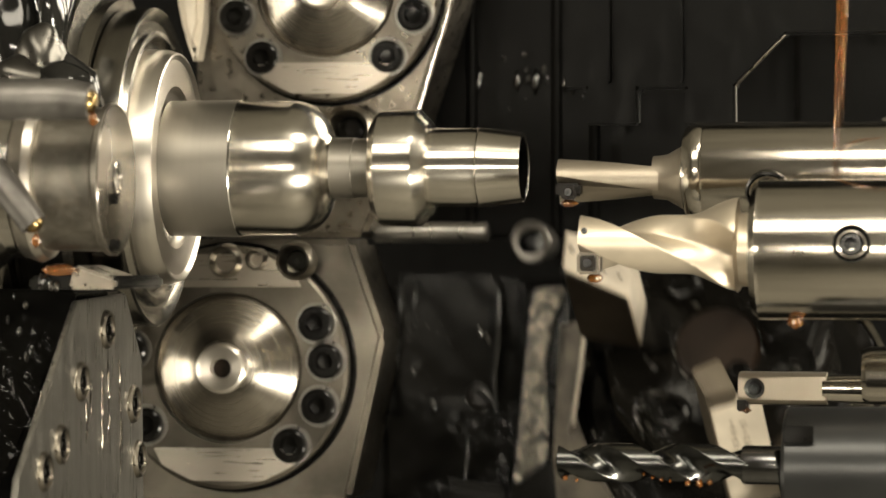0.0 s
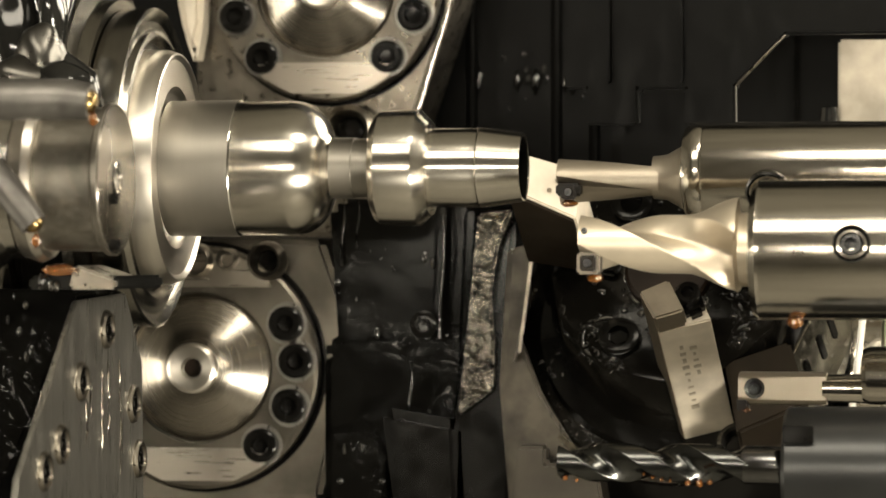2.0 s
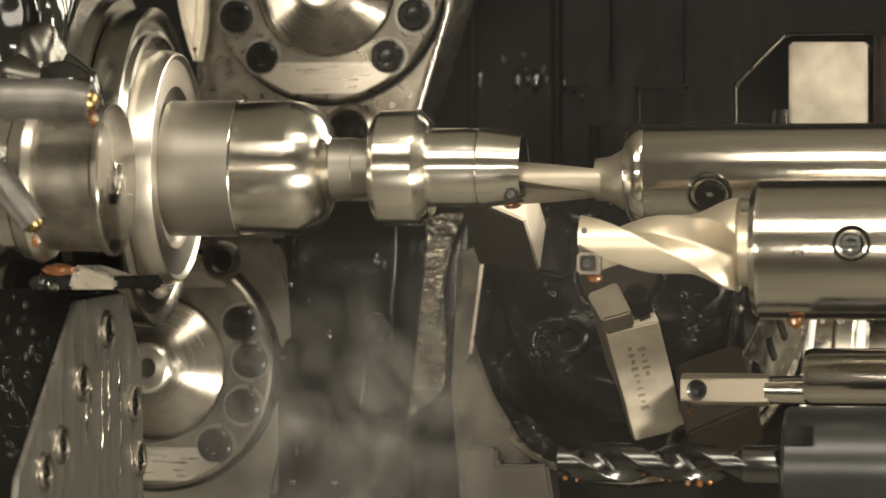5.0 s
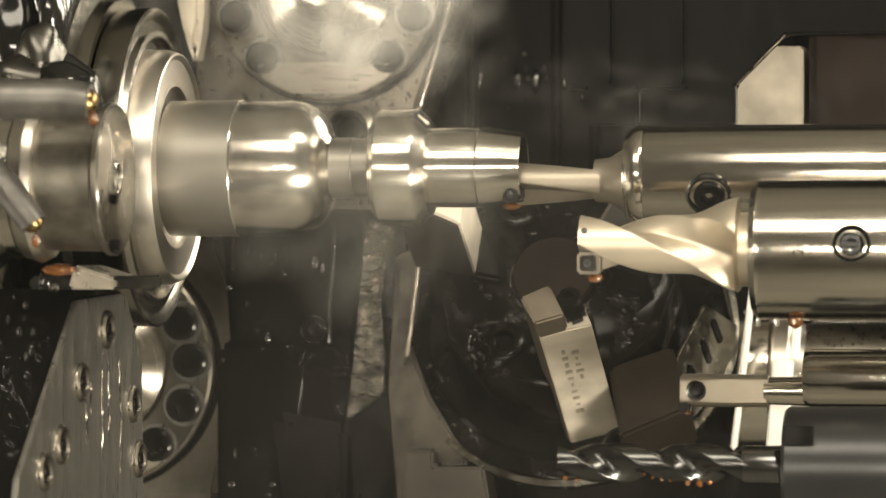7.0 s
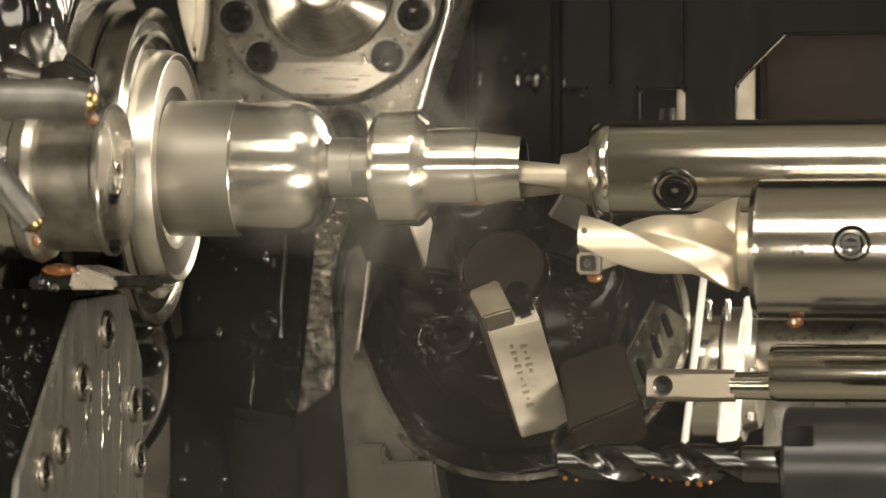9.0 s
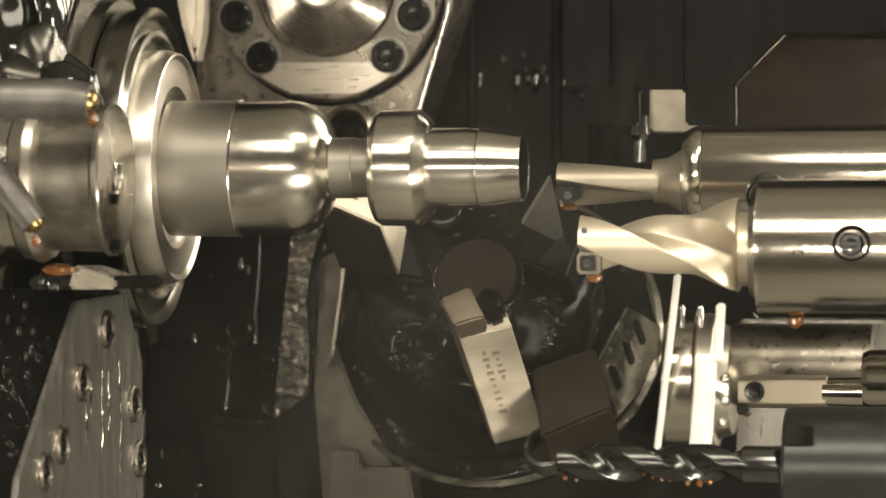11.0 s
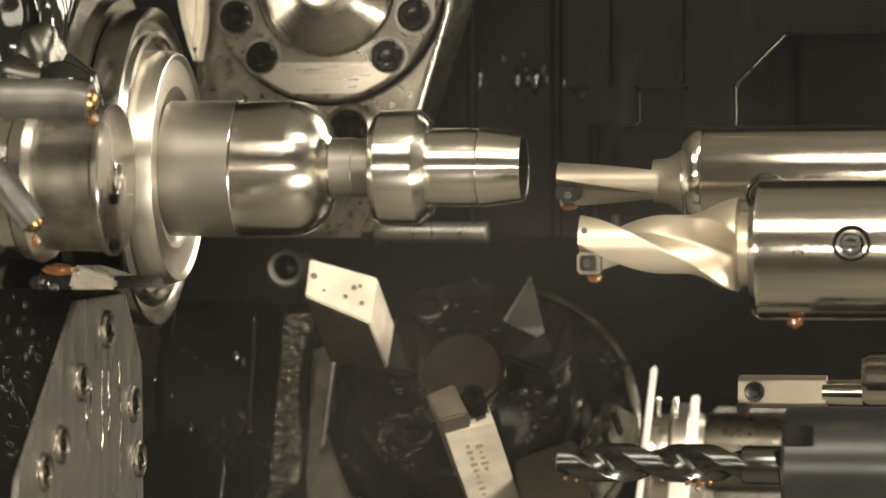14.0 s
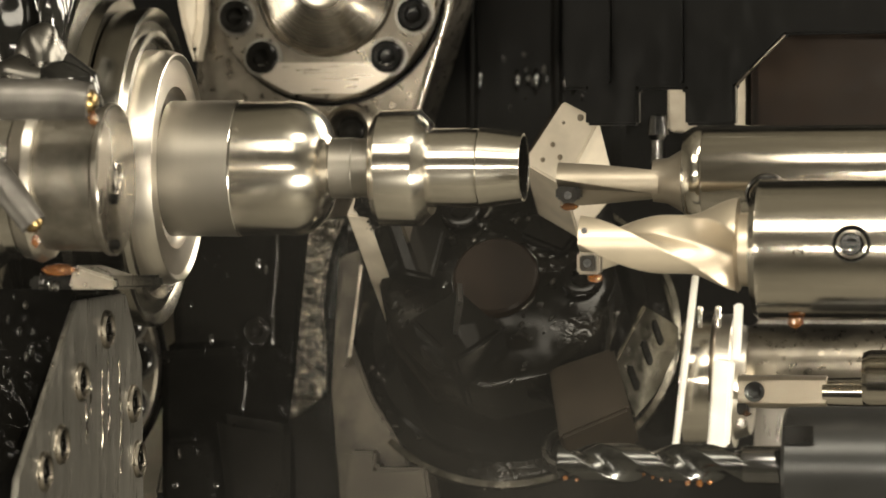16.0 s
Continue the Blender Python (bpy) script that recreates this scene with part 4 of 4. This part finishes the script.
def guards():
    def flat(name, pts, y0, y1, mat, label, bevel=0.001):
        o = Vector(pts[0])
        g = thing(name, Matrix.Translation(o), label, "guard")
        part("sheet", prism([(x - o.x, z - o.z) for x, y, z in pts], y0 - o.y, y1 - o.y, bevel), mat, g)
        return g
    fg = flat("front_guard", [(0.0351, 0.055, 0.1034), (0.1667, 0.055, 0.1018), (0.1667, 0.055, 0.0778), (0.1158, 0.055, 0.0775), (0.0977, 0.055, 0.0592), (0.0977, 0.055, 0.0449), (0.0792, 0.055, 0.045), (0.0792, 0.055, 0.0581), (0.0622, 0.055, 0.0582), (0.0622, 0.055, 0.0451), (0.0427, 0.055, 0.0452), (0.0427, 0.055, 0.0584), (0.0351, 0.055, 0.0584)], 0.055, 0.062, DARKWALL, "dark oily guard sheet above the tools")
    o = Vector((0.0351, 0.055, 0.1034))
    part("edge_strip", tube([Vector((0.0978, 0.0545, 0.0592)) - o, Vector((0.1158, 0.0545, 0.0775)) - o], 0.0004, 8), WORN, fg, "thin light strip along the guard's edge")
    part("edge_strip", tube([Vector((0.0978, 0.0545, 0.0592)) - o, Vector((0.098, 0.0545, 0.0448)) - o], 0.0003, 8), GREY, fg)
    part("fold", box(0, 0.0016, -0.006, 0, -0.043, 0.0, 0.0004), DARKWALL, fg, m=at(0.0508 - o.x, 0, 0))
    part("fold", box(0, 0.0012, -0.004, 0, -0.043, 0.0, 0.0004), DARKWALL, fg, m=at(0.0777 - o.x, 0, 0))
    # right end of the column is drawn out as dark backing to the slot
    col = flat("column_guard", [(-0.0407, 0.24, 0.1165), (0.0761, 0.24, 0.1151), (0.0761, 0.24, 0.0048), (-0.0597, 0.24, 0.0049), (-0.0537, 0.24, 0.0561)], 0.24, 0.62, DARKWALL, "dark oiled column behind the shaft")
    # polished bar added to carry the highlight of the head plate's bevel
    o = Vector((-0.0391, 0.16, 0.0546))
    e = thing("bevel_highlight", Matrix.Translation(o), "polished bar standing in for the head plate's lit bevel", "bar")
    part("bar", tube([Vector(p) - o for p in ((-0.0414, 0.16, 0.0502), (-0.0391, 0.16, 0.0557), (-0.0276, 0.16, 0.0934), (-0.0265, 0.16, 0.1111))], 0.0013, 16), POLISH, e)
    # dark sheet added where the space behind the cutout is only unlit
    rg = flat("rear_backing", [(0.0700, 0.23, 0.1160), (0.1800, 0.23, 0.1150), (0.1800, 0.23, 0.0238), (0.0700, 0.23, 0.024)], 0.23, 0.237, DARKWALL, "dark backing sheet put in for the unlit space")
    part("fold", box(0.032, 0.034, -0.006, 0.0, -0.088, -0.002, 0.0005), OILY, rg, "folded edge added to the backing sheet")
    # dark sheet added to keep the gap between the drills black
    flat("inner_backing", [(0.0350, 0.20, 0.0460), (0.0850, 0.20, 0.0457), (0.0850, 0.20, 0.0092), (0.0350, 0.20, 0.0093)], 0.20, 0.203, DARKWALL, "dark backing sheet put in for the unlit gap between the tools")
    b = thing("cross_bar", at(-0.0390, 0.193, 0.0066), "round grey cross bar behind the shaft", "bar")
    part("bar", lathe([(-0.0250, 0), (-0.0250, 0.0037), (-0.0239, 0.0044), (0.0208, 0.0044), (0.0218, 0.0037), (0.0218, 0)], 32), GREY, b)
    # ribs on the column, and steel strips in place of its vertical glints
    o = Vector((-0.0407, 0.24, 0.1165))
    for a, b, w in (((0.0236, 0.239, 0.0799), (0.0232, 0.239, 0.0560), 0.0012), ((-0.0134, 0.239, 0.0735), (-0.0130, 0.239, 0.0645), 0.0007), ((-0.0057, 0.239, 0.0740), (-0.0055, 0.239, 0.0635), 0.0011), ((0.0107, 0.239, 0.0719), (0.0104, 0.239, 0.0638), 0.0009), ((0.0065, 0.239, 0.0716), (0.0067, 0.239, 0.0640), 0.0008), ((0.0280, 0.239, 0.0790), (0.0280, 0.239, 0.0690), 0.0006), ((-0.0290, 0.239, 0.0745), (-0.0292, 0.239, 0.0640), 0.0006)):
        p, q = Vector(a) - o, Vector(b) - o
        part("glint_strip", tube([p, p.lerp(q, 0.3) + Vector((0.0006, 0, 0)), p.lerp(q, 0.7) - Vector((0.0005, 0, 0)), q], [w * 0.9, w * 1.7, w * 2.0, w * 0.8], 12), DRILLSTEEL, col, "bright strip standing in for a glint", sharp=80)
    beads(col, 26, lambda g: (g.uniform(-0.0287, 0.0264) - o.x, -0.0002, g.uniform(0.0558, 0.0836) - o.z), 12, FACING)
    part("cable_duct", box(0.0270 - o.x, 0.0330 - o.x, -0.012, 0.001, 0.0250 - o.z, 0.0, 0.0020), OILY, col, "wet black duct")
    for a, b in (((0.003, 0.239, 0.1159), (0.003, 0.239, 0.0049)), ((0.0187, 0.239, 0.1158), (0.0187, 0.239, 0.0049)), ((-0.0322, 0.239, 0.1164), (-0.0322, 0.239, 0.0049))):
        part("rib", tube([Vector(a) - o, Vector(b) - o], 0.0022, 10), DARKWALL, col)


guards()



def oil_stream():
    s = thing("oil_stream", at(0.1412, -0.0195, 0.062), "thin falling stream of amber cutting oil", "oil")
    for n, (dx, top, foot, r) in enumerate(((0.0, 0.045, -0.034, 0.0006), (0.0016, 0.048, -0.020, 0.0005), (0.0030, 0.046, -0.006, 0.0006))):
        pts = [Vector((dx + 0.0022 * (k / 6 - 0.5), 0, foot + (top - foot) * k / 6)) for k in range(7)]
        part("strand", tube(pts, [r * 0.4, r, r * 0.7, r * 1.1, r * 0.8, r, r * 0.5], 10), AMBER, s, sharp=80)
    return s


stream = oil_stream()

# ---- coolant smoke: thin drifting veils ----


def smoke_material(name, scale, density, low):
    m = bpy.data.materials.new(name)
    m.use_nodes = True
    nt = m.node_tree
    nt.nodes.remove(nt.nodes["Principled BSDF"])
    tc = nt.nodes.new("ShaderNodeTexCoord")
    grad = nt.nodes.new("ShaderNodeTexGradient")
    grad.gradient_type = "SPHERICAL"
    mp = nt.nodes.new("ShaderNodeMapping")
    mp.inputs["Location"].default_value, mp.inputs["Scale"].default_value = (-1, -1, -1), (2, 2, 2)
    nt.links.new(tc.outputs["Generated"], mp.inputs[0])
    nt.links.new(mp.outputs[0], grad.inputs[0])
    noise_a = nt.nodes.new("ShaderNodeTexNoise")
    noise_a.inputs["Scale"].default_value, noise_a.inputs["Detail"].default_value, noise_a.inputs["Distortion"].default_value = scale, 5, 1.6
    nt.links.new(tc.outputs["Object"], noise_a.inputs["Vector"])
    ramp = nt.nodes.new("ShaderNodeMapRange")
    ramp.inputs["From Min"].default_value, ramp.inputs["From Max"].default_value = low, 0.72
    ramp.inputs["To Min"].default_value, ramp.inputs["To Max"].default_value = 0.0, 1.0
    nt.links.new(noise_a.outputs[0], ramp.inputs[0])
    mul = nt.nodes.new("ShaderNodeMath")
    mul.operation = "MULTIPLY"
    nt.links.new(grad.outputs["Fac"], mul.inputs[0])
    nt.links.new(ramp.outputs[0], mul.inputs[1])
    thin = nt.nodes.new("ShaderNodeMath")
    thin.operation = "MULTIPLY"
    thin.inputs[1].default_value = density
    nt.links.new(mul.outputs[0], thin.inputs[0])
    clear, grey, glow = nt.nodes.new("ShaderNodeBsdfTransparent"), nt.nodes.new("ShaderNodeBsdfDiffuse"), nt.nodes.new("ShaderNodeBsdfTranslucent")
    grey.inputs[0].default_value = glow.inputs[0].default_value = (0.9, 0.88, 0.82, 1)
    body, mix = nt.nodes.new("ShaderNodeMixShader"), nt.nodes.new("ShaderNodeMixShader")
    nt.links.new(grey.outputs[0], body.inputs[1])
    nt.links.new(glow.outputs[0], body.inputs[2])
    nt.links.new(thin.outputs[0], mix.inputs[0])
    nt.links.new(clear.outputs[0], mix.inputs[1])
    nt.links.new(body.outputs[0], mix.inputs[2])
    nt.links.new(mix.outputs[0], nt.nodes["Material Output"].inputs[0])
    return m


SMOKE = smoke_material("thin_coolant_smoke", 22.0, 0.23, 0.36)
BILLOW = smoke_material("dense_rising_smoke", 16.0, 0.85, 0.30)
WISP = smoke_material("twisting_smoke_threads", 30.0, 0.95, 0.50)
MIST = smoke_material("fine_oil_mist", 5.0, 0.042, 0.10)


def smoke_veil(w, h, seed, mat):
    """A rumpled veil, w wide and h high."""
    bm = bmesh.new()
    n, k = 24, 24
    g = [[bm.verts.new((w * (i / n - 0.5), 0.10 * w * noise.noise(Vector((i * 0.16, j * 0.16, seed * 7.3))), h * (j / k - 0.5))) for j in range(k + 1)] for i in range(n + 1)]
    for i in range(n):
        for j in range(k):
            bm.faces.new((g[i][j], g[i + 1][j], g[i + 1][j + 1], g[i][j + 1]))
    v = tagged(new("smoke_veil", mesh_of("smoke_veil", bm, mat, 180)), "thin drifting grey veil of coolant smoke", "smoke", "coolant smoke", "stuff")
    v.visible_shadow = False
    return v


VEILS = [  # width, height, place at its thickest, drift
    (0.110, 0.080, (-0.0524, 0.06, 0.0734), 0.020),
    (0.080, 0.070, (-0.0228, 0.05, 0.0603), 0.030),
    (0.120, 0.120, (-0.0222, -0.035, -0.0233), 0.060),
    (0.070, 0.110, (0.0127, -0.03, -0.0233), 0.065),
    (0.060, 0.090, (0.0286, -0.03, -0.0311), 0.050),
    (0.110, 0.090, (-0.0506, -0.06, -0.0153), 0.055),
    (0.100, 0.040, (0.054, 0.04, 0.043), 0.020),
    (0.120, 0.070, (-0.0439, 0.03, 0.0761), 0.025),
    (0.130, 0.070, (-0.0903, 0.03, 0.0641), 0.025),
]
veils = [smoke_veil(w, h, i + 1, {0: BILLOW, 7: BILLOW, 3: WISP, 4: WISP}.get(i, SMOKE)) for i, (w, h, c, d) in enumerate(VEILS)]

mist = tagged(smoke_veil(0.60, 0.36, 9, MIST), "faint oil mist hanging before the tools")

# ---- movement ----


def motions():
    spin = [(i * 0.1, Matrix.Translation(shaft_ob.location) @ Matrix.Rotation(radians(80 * i), 4, "X")) for i in range(161)]
    walk(shaft_ob, spin)
    s0 = spindle.location.copy()
    walk(spindle, [(i * 0.1, Matrix.Translation(s0) @ Matrix.Rotation(radians(80 * i), 4, "X")) for i in range(161)])
    # turret: place along the bed, and how far it is drawn back along its axis
    rows = [(0, 0.088, 0.0585), (0.1, 0.0859, 0.0299), (0.2, 0.0854, 0.0021), (0.3, 0.0852, -0.0021), (0.5, 0.0848, -0.0017), (1, 0.083, 0), (1.5, 0.0799, 0),
            (2, 0.0764, 0), (2.5, 0.0734, 0), (3, 0.0703, 0), (3.5, 0.0671, 0), (4, 0.0634, 0), (4.2, 0.0622, 0), (5.2, 0.0572, 0.0021), (6.3, 0.0531, 0.0051),
            (6.55, 0.0517, 0.0051), (6.8, 0.0367, 0.0047), (7, 0.0344, 0.0039), (7.5, 0.0262, -0.0012), (8, 0.0197, -0.0045), (8.5, 0.0177, -0.0033),
            (9, 0.0168, -0.0003), (9.2, 0.0164, 0.001), (10.2, 0.0106, 0.0039), (11.3, 0.0042, 0.0052), (11.5, 0.0027, 0.0052), (12, -0.0007, 0.0048),
            (12.5, -0.0045, 0.0048), (13, -0.0078, 0.0048), (13.5, -0.0112, 0.0065), (13.65, -0.0113, 0.0074), (13.9, -0.0118, 0.0731), (14, -0.0112, 0.0791),
            (14.8, -0.0112, 0.0791), (15, 0.001, 0.0436), (15.15, 0.012, 0.0069), (15.3, 0.0127, 0.0052), (16, 0.0127, 0.0052)]
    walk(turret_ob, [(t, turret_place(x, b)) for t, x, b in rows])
    walk(lower_head, [(t, at(L.x + x - 0.0799, L.y, L.z)) for t, x, b in rows])
    turn = [(0, 0), (14.3, 0), (14.4, -62), (14.5, -120), (16, -120)]
    walk(disc_ob, [(t, pose(0, 0, 0, TILT) @ Matrix.Rotation(radians(a), 4, "Z")) for t, a in turn])
    # smoke wells up from the tray, hangs about the cut and thins out upwards
    for i, (v, (w, h, c, d)) in enumerate(zip(veils, VEILS)):
        x, y, z = c
        low, high = -0.34 - 0.05 * i, 0.34 + 0.05 * i
        if i in (3, 4):  # the threads are torn off upwards first
            walk(v, [(0, at(x, y, low)), (4.4, at(x, y, low)), (5.7, at(x + 0.004, y, z - 0.03)), (6.5, at(x, y, z)), (6.75, at(x + 0.004, y, z + 0.04)), (7.0, at(x + 0.01, y, high)), (16, at(x + 0.01, y, high))])
            continue
        rise = [(2.9, at(x, y, low)), (4.1, at(x, y, z - 0.080))] if i in (2, 5) else [(4.0, at(x, y, low))]
        walk(v, [(0, at(x, y, low)), *rise, (5.7, at(x + 0.004, y, z - 0.03)), (6.5, at(x, y, z)), (7.1, at(x + 0.004, y, z + d * 0.9)), (8.3, at(x + 0.008, y, z + (d if i in (2, 5) else 0.17))), (9.2, at(x + 0.01, y, z + (d if i in (2, 5) else 0.24))), (10.6, at(x + 0.02, y, high)), (16, at(x + 0.02, y, high))])
    walk(mist, [(0, at(0, -0.22, -0.42)), (2.9, at(0, -0.22, -0.36)), (4.2, at(-0.01, -0.22, -0.10)), (6.4, at(-0.03, -0.22, -0.01)), (9.2, at(-0.03, -0.22, -0.05)), (12.0, at(-0.02, -0.22, -0.01)), (13.5, at(-0.02, -0.22, -0.01)), (14.6, at(-0.03, -0.22, -0.06)), (16, at(-0.03, -0.22, -0.10))])
    p = stream.location.copy()
    walk(stream, [(0, at(*p)), (0.1, at(p.x, p.y, p.z - 0.16)), (0.3, at(p.x, p.y, -0.60)), (16, at(p.x, p.y, -0.60))])
    # gang slide: feed along the shaft and small cross shift
    feed = [(0, 0, 0), (2.6, 0, 0), (2.75, -0.0085, 0), (3, -0.0122, 0), (3.5, -0.0158, 0), (4, -0.0203, -0.0003), (4.2, -0.0218, -0.0004), (5.2, -0.0195, -0.0007), (6.3, -0.0150, -0.001),
            (6.5, -0.0170, -0.001), (7, -0.0206, -0.001), (7.5, -0.0247, -0.001), (8, -0.0283, -0.001), (8.5, -0.0324, -0.001), (8.85, -0.0324, -0.001), (9, -0.0324, 0.0008), (9.2, -0.0324, 0.0008),
            (10, -0.02, 0), (10.6, 0, -0.0012), (11.3, 0, -0.0012), (16, 0, -0.0012)]
    o1, o2 = upper_drill.location.copy(), small_boring.location.copy()
    walk(upper_drill, [(t, at(o1.x + a, o1.y, o1.z + c)) for t, a, c in feed])
    walk(small_boring, [(t, at(o2.x + a, o2.y, o2.z + c)) for t, a, c in feed])


motions()
